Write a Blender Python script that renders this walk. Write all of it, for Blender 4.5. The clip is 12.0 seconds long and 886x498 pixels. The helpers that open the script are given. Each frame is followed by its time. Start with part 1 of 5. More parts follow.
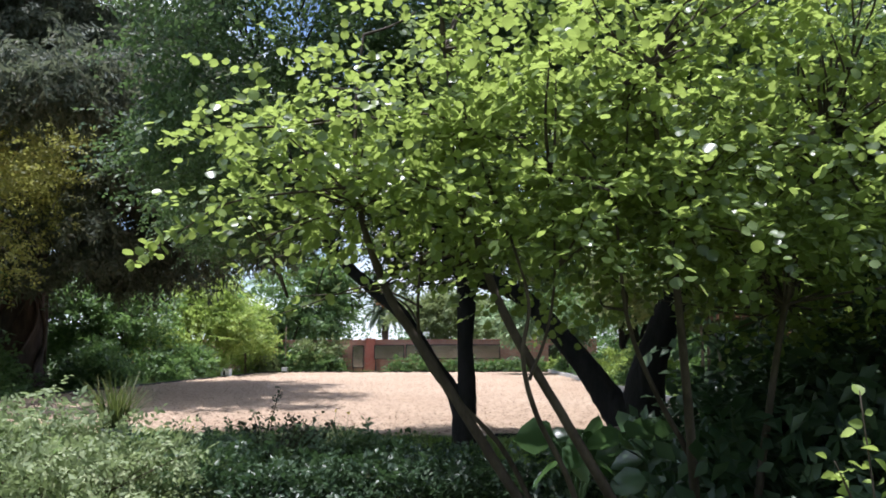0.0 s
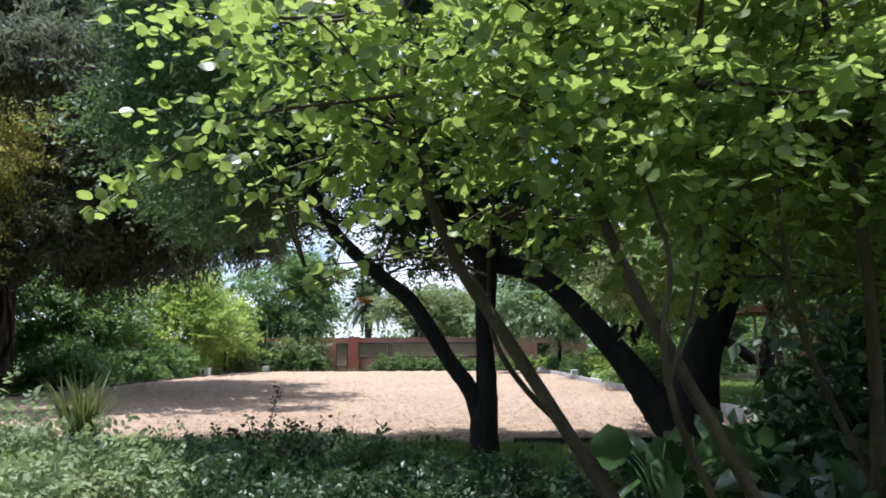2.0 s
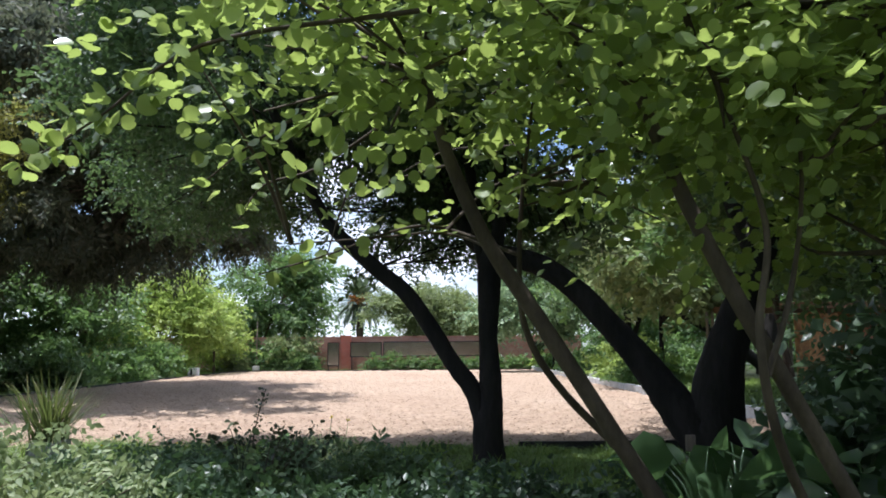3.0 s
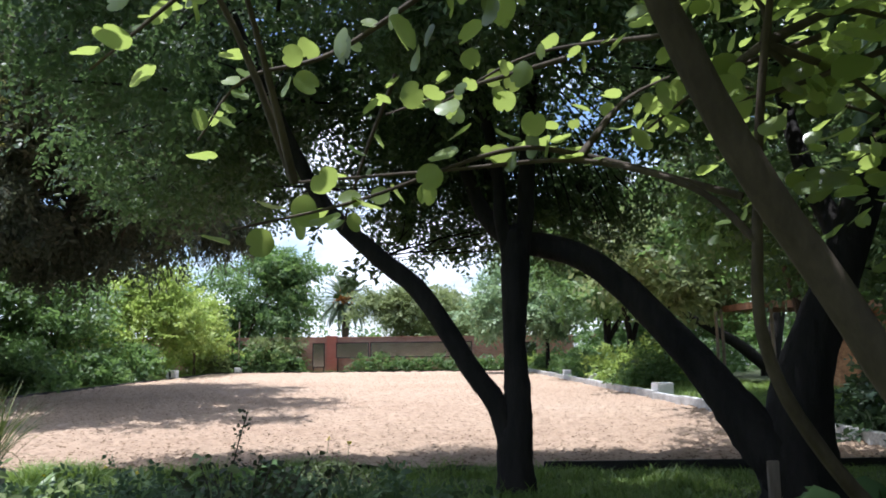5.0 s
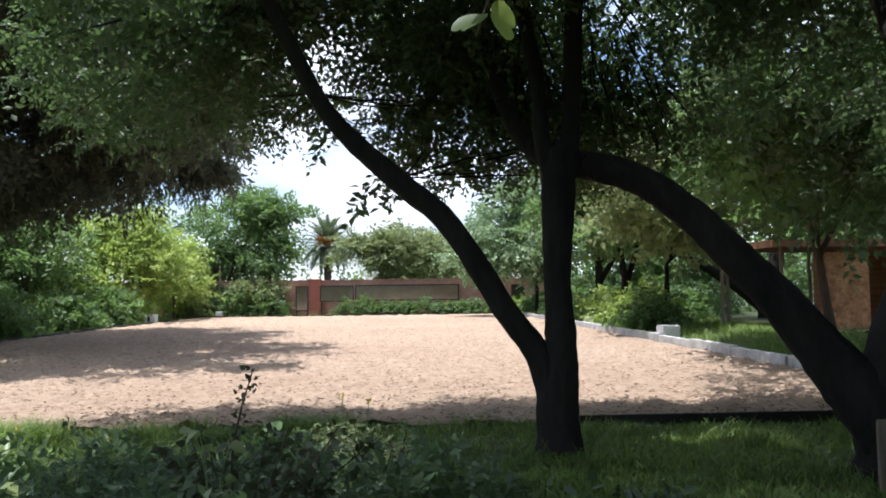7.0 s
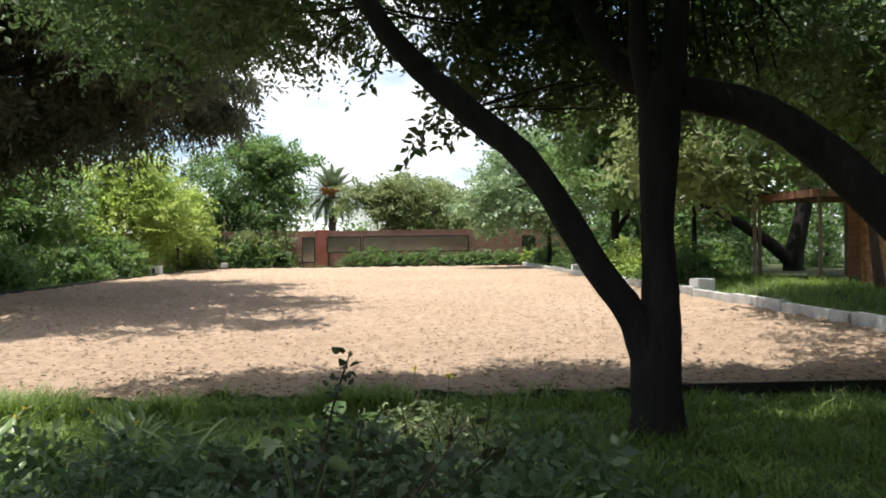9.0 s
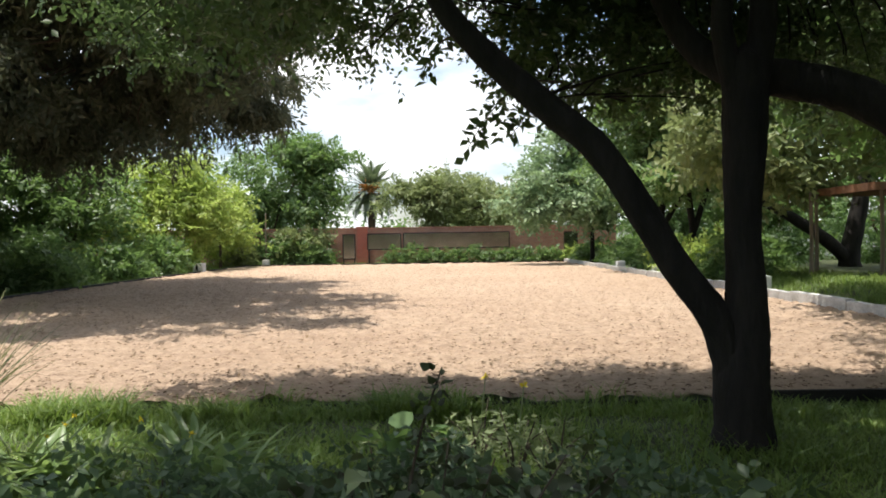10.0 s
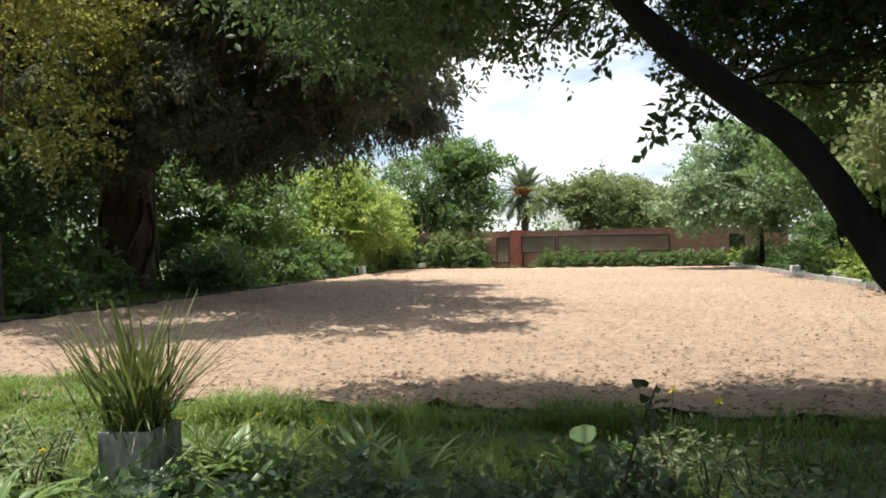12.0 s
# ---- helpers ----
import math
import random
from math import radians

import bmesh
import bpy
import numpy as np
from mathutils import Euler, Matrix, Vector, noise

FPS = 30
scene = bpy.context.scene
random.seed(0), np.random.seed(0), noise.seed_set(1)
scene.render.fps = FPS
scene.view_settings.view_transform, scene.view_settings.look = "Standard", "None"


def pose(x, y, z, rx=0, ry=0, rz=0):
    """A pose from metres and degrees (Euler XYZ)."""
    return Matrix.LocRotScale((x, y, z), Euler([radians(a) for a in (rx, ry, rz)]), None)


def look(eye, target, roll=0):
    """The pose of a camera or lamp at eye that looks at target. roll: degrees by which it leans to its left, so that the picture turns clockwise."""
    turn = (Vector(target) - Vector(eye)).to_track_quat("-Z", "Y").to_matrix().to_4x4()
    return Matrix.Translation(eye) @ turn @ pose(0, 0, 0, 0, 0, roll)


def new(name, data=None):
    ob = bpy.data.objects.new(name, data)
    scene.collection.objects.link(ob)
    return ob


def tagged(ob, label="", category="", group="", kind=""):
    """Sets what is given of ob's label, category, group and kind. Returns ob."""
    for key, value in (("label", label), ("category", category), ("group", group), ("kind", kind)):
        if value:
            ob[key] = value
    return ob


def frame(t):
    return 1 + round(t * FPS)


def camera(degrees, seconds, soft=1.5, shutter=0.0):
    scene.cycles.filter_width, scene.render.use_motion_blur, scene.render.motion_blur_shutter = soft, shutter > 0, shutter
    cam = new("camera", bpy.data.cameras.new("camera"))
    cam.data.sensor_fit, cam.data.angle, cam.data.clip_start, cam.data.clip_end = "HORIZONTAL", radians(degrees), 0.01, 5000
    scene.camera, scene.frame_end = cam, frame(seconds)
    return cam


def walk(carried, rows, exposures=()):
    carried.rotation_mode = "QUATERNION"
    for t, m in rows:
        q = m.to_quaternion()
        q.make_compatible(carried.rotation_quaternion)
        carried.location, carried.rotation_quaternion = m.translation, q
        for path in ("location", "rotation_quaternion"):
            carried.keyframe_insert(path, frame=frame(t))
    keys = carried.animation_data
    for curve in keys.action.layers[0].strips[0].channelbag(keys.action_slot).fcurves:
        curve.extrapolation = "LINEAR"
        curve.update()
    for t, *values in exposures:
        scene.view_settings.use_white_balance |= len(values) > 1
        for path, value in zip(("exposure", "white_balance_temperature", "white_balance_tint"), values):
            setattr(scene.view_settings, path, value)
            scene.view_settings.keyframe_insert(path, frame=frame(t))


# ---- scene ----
cam = camera(60.0, 12.0, 1.8)
METRES, EYE, TILT, LEAN, TURN = 8.0, 1.52, 7.5, 0.4, 1.7
ROWS = [
    (0.0, 0.0114, 0.0611, -0.0133, 0.36, 0.10, -0.23),
    (0.5, -0.0080, 0.1014, -0.0220, -0.08, 0.08, -0.29),
    (1.0, -0.0311, 0.1505, -0.0311, -0.54, 0.06, -0.38),
    (1.5, -0.0464, 0.1945, -0.0375, -0.88, 0.04, -0.36),
    (2.0, -0.0561, 0.2491, -0.0473, -1.20, 0.05, -0.32),
    (2.5, -0.0639, 0.2942, -0.0540, -1.52, 0.02, -0.22),
    (3.0, -0.0692, 0.3466, -0.0623, -1.86, -0.01, -0.23),
    (5.0, -0.1095, 0.5545, -0.0813, -3.08, -0.03, -0.27),
    (5.5, -0.1233, 0.5961, -0.0873, -3.43, -0.05, -0.22),
    (6.0, -0.1317, 0.6435, -0.0944, -3.88, -0.59, -0.20),
    (6.5, -0.1438, 0.6812, -0.1033, -4.31, -2.37, -0.26),
    (7.0, -0.1594, 0.7290, -0.1091, -4.63, -4.20, -0.32),
    (9.0, -0.2264, 0.8736, -0.1262, -4.64, -7.85, -0.37),
    (9.5, -0.2376, 0.8974, -0.1280, -3.65, -8.03, -0.15),
    (10.0, -0.2496, 0.9226, -0.1310, -1.91, -8.13, 0.19),
    (10.5, -0.2581, 0.9339, -0.1315, -0.10, -8.06, 0.47),
    (11.0, -0.2626, 0.9408, -0.1324, 2.39, -7.97, 0.81),
    (11.5, -0.2662, 0.9451, -0.1336, 5.41, -7.86, 1.23),
    (12.0, -0.2706, 0.9461, -0.1342, 9.27, -7.69, 1.75),
]
walk(cam, [(t, pose(0, 0, EYE, TILT, LEAN, TURN) @ pose(METRES * x, METRES * y, METRES * z, 90 + pitch, roll, yaw)) for t, x, y, z, yaw, pitch, roll in ROWS],
     [(0.0, 0.78, 5700, 14), (3.0, 0.76, 5600, 14), (5.5, 0.86, 5600, 14), (7.0, 0.80, 5750, 13), (8.0, 0.76, 6100, 11), (9.0, 0.76, 6350, 10), (12.0, 0.64, 6450, 10)])

# ---- world, sun ----
SUN_DIR = Vector((-0.15, -0.03, 0.95)).normalized()
world = bpy.data.worlds.new("world")
scene.world = world
world.use_nodes = True
wn, wl = world.node_tree.nodes, world.node_tree.links
wn.clear()
sky = wn.new("ShaderNodeTexSky")
sky.sky_type, sky.sun_disc = "NISHITA", False
sky.sun_elevation = math.asin(SUN_DIR.z)
sky.sun_rotation = math.atan2(SUN_DIR.x, SUN_DIR.y)
sky.air_density, sky.dust_density = 1.0, 1.5
wc = wn.new("ShaderNodeTexCoord")
wmap = wn.new("ShaderNodeMapping")
wmap.inputs["Scale"].default_value = (1.6, 1.6, 4.5)
wnoise = wn.new("ShaderNodeTexNoise")
wnoise.inputs["Scale"].default_value, wnoise.inputs["Detail"].default_value = 2.2, 7
wramp = wn.new("ShaderNodeValToRGB")
wramp.color_ramp.elements[0].position, wramp.color_ramp.elements[1].position = 0.43, 0.60
wmix = wn.new("ShaderNodeMix")
wmix.data_type = "RGBA"
wmix.inputs[7].default_value = (8.6, 8.7, 8.9, 1)
wbg, wout = wn.new("ShaderNodeBackground"), wn.new("ShaderNodeOutputWorld")
wbg.inputs["Strength"].default_value = 0.115
wl.new(wc.outputs["Generated"], wmap.inputs["Vector"])
wl.new(wmap.outputs["Vector"], wnoise.inputs["Vector"])
wl.new(wnoise.outputs["Fac"], wramp.inputs["Fac"])
wl.new(wramp.outputs["Color"], wmix.inputs["Factor"])
wl.new(sky.outputs["Color"], wmix.inputs[6])
wl.new(wmix.outputs[2], wbg.inputs["Color"])
wl.new(wbg.outputs["Background"], wout.inputs["Surface"])

sun_data = bpy.data.lights.new("sun", "SUN")
sun_data.energy, sun_data.angle, sun_data.color = 4.8, radians(0.53), (1.0, 0.945, 0.87)
sun = new("sun", sun_data)
sun.matrix_world = look(SUN_DIR * 60, (0, 0, 0))


# ---- materials ----
def nodes_of(name):
    m = bpy.data.materials.new(name)
    m.use_nodes = True
    n, l = m.node_tree.nodes, m.node_tree.links
    return m, n, l, n["Principled BSDF"]


def ramp(n, l, fac, stops):
    r = n.new("ShaderNodeValToRGB")
    el = r.color_ramp.elements
    while len(el) < len(stops):
        el.new(0.5)
    for e, (p, c) in zip(el, stops):
        e.position, e.color = p, (*c, 1)
    l.new(fac, r.inputs["Fac"])
    return r.outputs["Color"]


def mixed(n, l, fac, a, b, blend="MIX"):
    m = n.new("ShaderNodeMix")
    m.data_type, m.blend_type = "RGBA", blend
    for sock, v in ((m.inputs["Factor"], fac), (m.inputs[6], a), (m.inputs[7], b)):
        if isinstance(v, (int, float)):
            sock.default_value = v
        elif isinstance(v, tuple):
            sock.default_value = (*v, 1)
        else:
            l.new(v, sock)
    return m.outputs[2]


def noise_tex(n, l, scale, detail=4.0, rough=0.55, stretch=None):
    tc = n.new("ShaderNodeTexCoord")
    t = n.new("ShaderNodeTexNoise")
    t.inputs["Scale"].default_value, t.inputs["Detail"].default_value, t.inputs["Roughness"].default_value = scale, detail, rough
    if stretch:
        mp = n.new("ShaderNodeMapping")
        mp.inputs["Scale"].default_value = stretch
        l.new(tc.outputs["Object"], mp.inputs["Vector"])
        l.new(mp.outputs["Vector"], t.inputs["Vector"])
    else:
        l.new(tc.outputs["Object"], t.inputs["Vector"])
    return t.outputs["Fac"]


def bump(n, l, p, height, strength, dist=0.02):
    b = n.new("ShaderNodeBump")
    b.inputs["Strength"].default_value, b.inputs["Distance"].default_value = strength, dist
    l.new(height, b.inputs["Height"])
    l.new(b.outputs["Normal"], p.inputs["Normal"])


def surface(name, stops, scale, fine, rough=0.85, bump_amount=0.4, bump_dist=0.02, stretch=None, metal=0.0, gloss=0.5):
    """A rough surface: colour by a broad and a fine noise, relief by the fine one."""
    m, n, l, p = nodes_of(name)
    broad, small = noise_tex(n, l, scale, 5, 0.6, stretch), noise_tex(n, l, fine, 6, 0.65, stretch)
    col = ramp(n, l, broad, stops)
    shade = ramp(n, l, small, [(0.25, (0.55, 0.55, 0.55)), (0.75, (1.25, 1.25, 1.25))])
    l.new(mixed(n, l, 0.8, col, shade, "MULTIPLY"), p.inputs["Base Color"])
    p.inputs["Roughness"].default_value, p.inputs["Metallic"].default_value = rough, metal
    p.inputs["Specular IOR Level"].default_value = gloss
    bump(n, l, p, small, bump_amount, bump_dist)
    return m


def leaf_material(name, dark, mid, light, through_colour, translucent=0.38, rough=0.45, gloss=0.35):
    """Leaves: hue by leaf, gloss on top, and light that comes through the blade."""
    m, n, l, p = nodes_of(name)
    geo = n.new("ShaderNodeNewGeometry")
    col = ramp(n, l, geo.outputs["Random Per Island"], [(0.0, dark), (0.5, mid), (1.0, light)])
    patch = ramp(n, l, noise_tex(n, l, 0.9, 3), [(0.3, (0.7, 0.75, 0.7)), (0.7, (1.2, 1.15, 1.05))])
    col = mixed(n, l, 1.0, col, patch, "MULTIPLY")
    l.new(col, p.inputs["Base Color"])
    p.inputs["Roughness"].default_value = rough
    p.inputs["Specular IOR Level"].default_value = gloss
    t = n.new("ShaderNodeBsdfTranslucent")
    l.new(mixed(n, l, 0.62, col, through_colour), t.inputs["Color"])
    mx = n.new("ShaderNodeMixShader")
    mx.inputs["Fac"].default_value = translucent
    l.new(p.outputs["BSDF"], mx.inputs[1])
    l.new(t.outputs["BSDF"], mx.inputs[2])
    l.new(mx.outputs["Shader"], n["Material Output"].inputs["Surface"])
    return m


def sand_material():
    m, n, l, p = nodes_of("sand")
    broad, mid, fine = noise_tex(n, l, 0.12, 4), noise_tex(n, l, 5.0, 6, 0.72), noise_tex(n, l, 13, 6, 0.75)
    col = ramp(n, l, broad, [(0.25, (0.40, 0.285, 0.195)), (0.55, (0.45, 0.335, 0.235)), (0.8, (0.49, 0.38, 0.28))])
    col = mixed(n, l, 0.7, col, ramp(n, l, mid, [(0.32, (0.62, 0.56, 0.52)), (0.58, (1.10, 1.08, 1.05))]), "MULTIPLY")
    specks = ramp(n, l, fine, [(0.33, (0.36, 0.30, 0.26)), (0.44, (1.0, 1.0, 1.0))])
    l.new(mixed(n, l, 0.8, col, specks, "MULTIPLY"), p.inputs["Base Color"])
    p.inputs["Roughness"].default_value = 0.95
    bump(n, l, p, mixed(n, l, 0.5, mid, fine), 1.0, 0.14)
    return m


def brick_material(name, c1, c2, mortar):
    m, n, l, p = nodes_of(name)
    tc = n.new("ShaderNodeTexCoord")
    mp = n.new("ShaderNodeMapping")
    mp.inputs["Rotation"].default_value = (radians(-90), 0, 0)
    b = n.new("ShaderNodeTexBrick")
    b.inputs["Color1"].default_value, b.inputs["Color2"].default_value, b.inputs["Mortar"].default_value = (*c1, 1), (*c2, 1), (*mortar, 1)
    b.inputs["Scale"].default_value = 1.0
    b.inputs["Brick Width"].default_value, b.inputs["Row Height"].default_value, b.inputs["Mortar Size"].default_value = 0.23, 0.085, 0.008
    l.new(tc.outputs["Object"], mp.inputs["Vector"])
    l.new(mp.outputs["Vector"], b.inputs["Vector"])
    dirt = ramp(n, l, noise_tex(n, l, 0.7, 6, 0.65), [(0.3, (0.7, 0.68, 0.66)), (0.7, (1.1, 1.1, 1.1))])
    l.new(mixed(n, l, 0.9, b.outputs["Color"], dirt, "MULTIPLY"), p.inputs["Base Color"])
    p.inputs["Roughness"].default_value = 0.9
    bump(n, l, p, b.outputs["Fac"], -0.4, 0.01)
    return m


M_SAND = sand_material()
M_SOIL = surface("grassy_soil", [(0.3, (0.035, 0.045, 0.015)), (0.55, (0.06, 0.075, 0.025)), (0.8, (0.10, 0.075, 0.045))], 0.8, 14, 0.95, 0.6, 0.03)
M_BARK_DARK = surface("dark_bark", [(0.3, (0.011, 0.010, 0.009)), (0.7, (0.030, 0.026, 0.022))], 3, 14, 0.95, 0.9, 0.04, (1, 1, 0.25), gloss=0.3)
M_BARK_BROWN = surface("brown_bark", [(0.3, (0.045, 0.03, 0.022)), (0.7, (0.13, 0.09, 0.065))], 2.5, 12, 0.95, 0.9, 0.05, (1, 1, 0.22))
M_BARK_PALE = surface("pale_bark", [(0.3, (0.042, 0.032, 0.023)), (0.7, (0.115, 0.090, 0.066))], 5, 30, 0.85, 0.5, 0.01, (1, 1, 0.4), gloss=0.25)
M_CONCRETE = surface("weathered_concrete", [(0.3, (0.36, 0.35, 0.32)), (0.6, (0.58, 0.57, 0.54)), (0.8, (0.66, 0.65, 0.62))], 2.0, 22, 0.9, 0.35, 0.01)
M_PLANTER = surface("stained_concrete", [(0.36, (0.10, 0.10, 0.09)), (0.48, (0.22, 0.22, 0.205)), (0.62, (0.42, 0.43, 0.42))], 4.0, 30, 0.9, 0.4, 0.01, (1, 1, 0.5))
M_BOARD = surface("black_stained_board", [(0.3, (0.012, 0.011, 0.010)), (0.7, (0.03, 0.027, 0.023))], 3, 25, 0.8, 0.4, 0.01, (0.3, 1, 1))
M_TIMBER = surface("grey_timber", [(0.3, (0.16, 0.12, 0.09)), (0.7, (0.33, 0.27, 0.21))], 3, 20, 0.85, 0.4, 0.01, (1, 1, 0.15))
M_ROOF = surface("brown_timber_roof", [(0.3, (0.13, 0.06, 0.03)), (0.7, (0.28, 0.14, 0.075))], 2, 16, 0.85, 0.4, 0.015)
M_WHITE = surface("white_paint", [(0.3, (0.70, 0.69, 0.66)), (0.7, (0.82, 0.81, 0.79))], 2, 25, 0.6, 0.15, 0.005)
M_METAL = surface("black_metal", [(0.3, (0.012, 0.012, 0.013)), (0.7, (0.035, 0.033, 0.032))], 6, 60, 0.45, 0.1, 0.002, None, 0.4)
M_BRICK = brick_material("salmon_brick", (0.42, 0.19, 0.13), (0.52, 0.27, 0.19), (0.40, 0.33, 0.27))
M_PILLAR = brick_material("red_brick", (0.45, 0.12, 0.08), (0.50, 0.16, 0.11), (0.36, 0.22, 0.17))
M_DARKBRICK = brick_material("brown_brick", (0.30, 0.11, 0.06), (0.42, 0.18, 0.09), (0.22, 0.16, 0.12))
M_STONE = surface("orange_stone", [(0.3, (0.20, 0.09, 0.045)), (0.6, (0.48, 0.24, 0.11)), (0.8, (0.55, 0.40, 0.26))], 5, 18, 0.9, 0.6, 0.03)
M_LITTER = leaf_material("dry_leaf", (0.05, 0.03, 0.02), (0.12, 0.075, 0.045), (0.24, 0.17, 0.10), (0.3, 0.2, 0.1), 0.1, 0.9, 0.1)
M_MIRROR, _n, _l, _p = nodes_of("weathered_mirror")
_p.inputs["Metallic"].default_value, _p.inputs["Roughness"].default_value = 1.0, 0.16
_l.new(ramp(_n, _l, noise_tex(_n, _l, 1.2, 5), [(0.3, (0.27, 0.265, 0.25)), (0.7, (0.38, 0.375, 0.36))]), _p.inputs["Base Color"])
M_YELLOW = leaf_material("yellow_petal", (0.75, 0.55, 0.02), (0.85, 0.66, 0.03), (0.9, 0.72, 0.05), (0.9, 0.7, 0.05), 0.3)
M_GRASS = leaf_material("grass_blade", (0.075, 0.13, 0.03), (0.135, 0.215, 0.055), (0.25, 0.32, 0.10), (0.34, 0.48, 0.08), 0.35, 0.5, 0.3)
M_ORCHID = leaf_material("orchid_tree_leaf", (0.036, 0.058, 0.024), (0.115, 0.165, 0.058), (0.26, 0.33, 0.12), (0.58, 0.72, 0.15), 0.46, 0.30, 0.5)
M_SHADE = leaf_material("shade_tree_leaf", (0.038, 0.068, 0.034), (0.064, 0.106, 0.050), (0.112, 0.158, 0.074), (0.19, 0.30, 0.085), 0.36, 0.45, 0.35)
M_PINE = leaf_material("cypress_leaf", (0.048, 0.062, 0.042), (0.080, 0.095, 0.066), (0.15, 0.145, 0.105), (0.22, 0.25, 0.14), 0.36, 0.6, 0.25)
M_LIME = leaf_material("lime_green_leaf", (0.15, 0.215, 0.055), (0.24, 0.32, 0.085), (0.36, 0.44, 0.14), (0.52, 0.66, 0.14), 0.45, 0.5, 0.3)
M_OLIVE = leaf_material("olive_green_leaf", (0.11, 0.145, 0.065), (0.17, 0.21, 0.095), (0.27, 0.30, 0.145), (0.36, 0.44, 0.16), 0.42, 0.5, 0.3)
M_GOLD = leaf_material("gold_green_leaf", (0.13, 0.15, 0.045), (0.21, 0.22, 0.07), (0.33, 0.32, 0.115), (0.55, 0.55, 0.13), 0.45, 0.5, 0.3)
M_MID = leaf_material("mid_green_leaf", (0.06, 0.105, 0.045), (0.10, 0.17, 0.07), (0.18, 0.255, 0.11), (0.26, 0.42, 0.10), 0.42, 0.45, 0.35)
M_FEATHER = leaf_material("feathery_leaf", (0.13, 0.19, 0.11), (0.21, 0.30, 0.17), (0.36, 0.45, 0.29), (0.36, 0.52, 0.24), 0.35, 0.5, 0.35)
M_SAGE = leaf_material("sage_shrub_leaf", (0.13, 0.17, 0.08), (0.22, 0.27, 0.14), (0.36, 0.40, 0.24), (0.40, 0.50, 0.20), 0.35, 0.55, 0.3)
M_HERB = leaf_material("herb_leaf", (0.05, 0.085, 0.045), (0.085, 0.135, 0.075), (0.15, 0.20, 0.12), (0.20, 0.32, 0.12), 0.3, 0.5, 0.35)
M_PURPLE = leaf_material("purple_green_leaf", (0.03, 0.038, 0.022), (0.048, 0.06, 0.034), (0.075, 0.09, 0.05), (0.14, 0.18, 0.06), 0.25, 0.5, 0.3)
M_STRAP = leaf_material("strap_leaf", (0.095, 0.155, 0.060), (0.17, 0.26, 0.10), (0.29, 0.37, 0.17), (0.38, 0.54, 0.14), 0.4, 0.4, 0.5)
M_REED = leaf_material("reed_leaf", (0.040, 0.062, 0.020), (0.072, 0.100, 0.032), (0.22, 0.20, 0.08), (0.24, 0.30, 0.07), 0.28, 0.4, 0.4)
# Leaf colour darkened to stand for the deep shade round these bushes.
M_DEEP = leaf_material("deep_shade_leaf", (0.030, 0.056, 0.030), (0.048, 0.082, 0.043), (0.080, 0.120, 0.064), (0.12, 0.22, 0.07), 0.22, 0.38, 0.4)
M_BROAD = leaf_material("broad_leaf", (0.042, 0.085, 0.042), (0.070, 0.125, 0.062), (0.12, 0.18, 0.10), (0.20, 0.36, 0.10), 0.28, 0.25, 0.8)
M_PALM = leaf_material("palm_leaf", (0.055, 0.075, 0.045), (0.10, 0.13, 0.08), (0.20, 0.23, 0.15), (0.20, 0.28, 0.12), 0.2, 0.4, 0.4)
M_DATES = leaf_material("date_stalk", (0.40, 0.15, 0.03), (0.50, 0.20, 0.04), (0.55, 0.28, 0.06), (0.5, 0.2, 0.04), 0.2)


# ---- building helpers ----
GROUND = -0.10
rng = np.random.default_rng(7)


def thing(name, at, label, category, group="", kind=""):
    ob = new(name)
    ob.location = at
    return tagged(ob, label, category, group, kind)


def attach(ob, parent):
    ob.parent = parent
    if parent.parent is None:
        ob.matrix_parent_inverse = Matrix.Translation(-Vector(parent.location))
    return ob


def mesh_np(name, verts, faces, material):
    """A mesh out of arrays; all faces have the same number of corners."""
    me = bpy.data.meshes.new(name)
    verts, faces = np.asarray(verts, dtype=np.float32), np.asarray(faces, dtype=np.int32)
    me.vertices.add(len(verts))
    me.vertices.foreach_set("co", verts.ravel())
    me.loops.add(faces.size)
    me.loops.foreach_set("vertex_index", faces.ravel())
    me.polygons.add(len(faces))
    me.polygons.foreach_set("loop_start", np.arange(len(faces), dtype=np.int32) * faces.shape[1])
    me.update(calc_edges=True)
    me.materials.append(material)
    return me


def part_np(name, verts, faces, material, parent=None, label="", smooth=False, kind=""):
    me = mesh_np(name, verts, faces, material)
    if smooth:
        me.shade_smooth()
    ob = new(name, me)
    if parent is not None:
        attach(ob, parent)
    return tagged(ob, label, kind=kind)


def part(name, bm, material, parent=None, label=""):
    me = bpy.data.meshes.new(name)
    bm.to_mesh(me)
    bm.free()
    me.materials.append(material)
    ob = new(name, me)
    if parent is not None:
        attach(ob, parent)
    return tagged(ob, label)


def box(x0, x1, y0, y1, z0, z1, bevel=0.01, rot=0.0):
    bm = bmesh.new()
    bmesh.ops.create_cube(bm, size=1)
    m = Matrix.Translation(((x0 + x1) / 2, (y0 + y1) / 2, (z0 + z1) / 2)) @ Matrix.Rotation(radians(rot), 4, "Z") @ Matrix.Diagonal((x1 - x0, y1 - y0, z1 - z0, 1))
    bmesh.ops.transform(bm, matrix=m, verts=bm.verts)
    if bevel:
        bmesh.ops.bevel(bm, geom=bm.edges[:], offset=bevel, segments=2, affect="EDGES")
    return bm


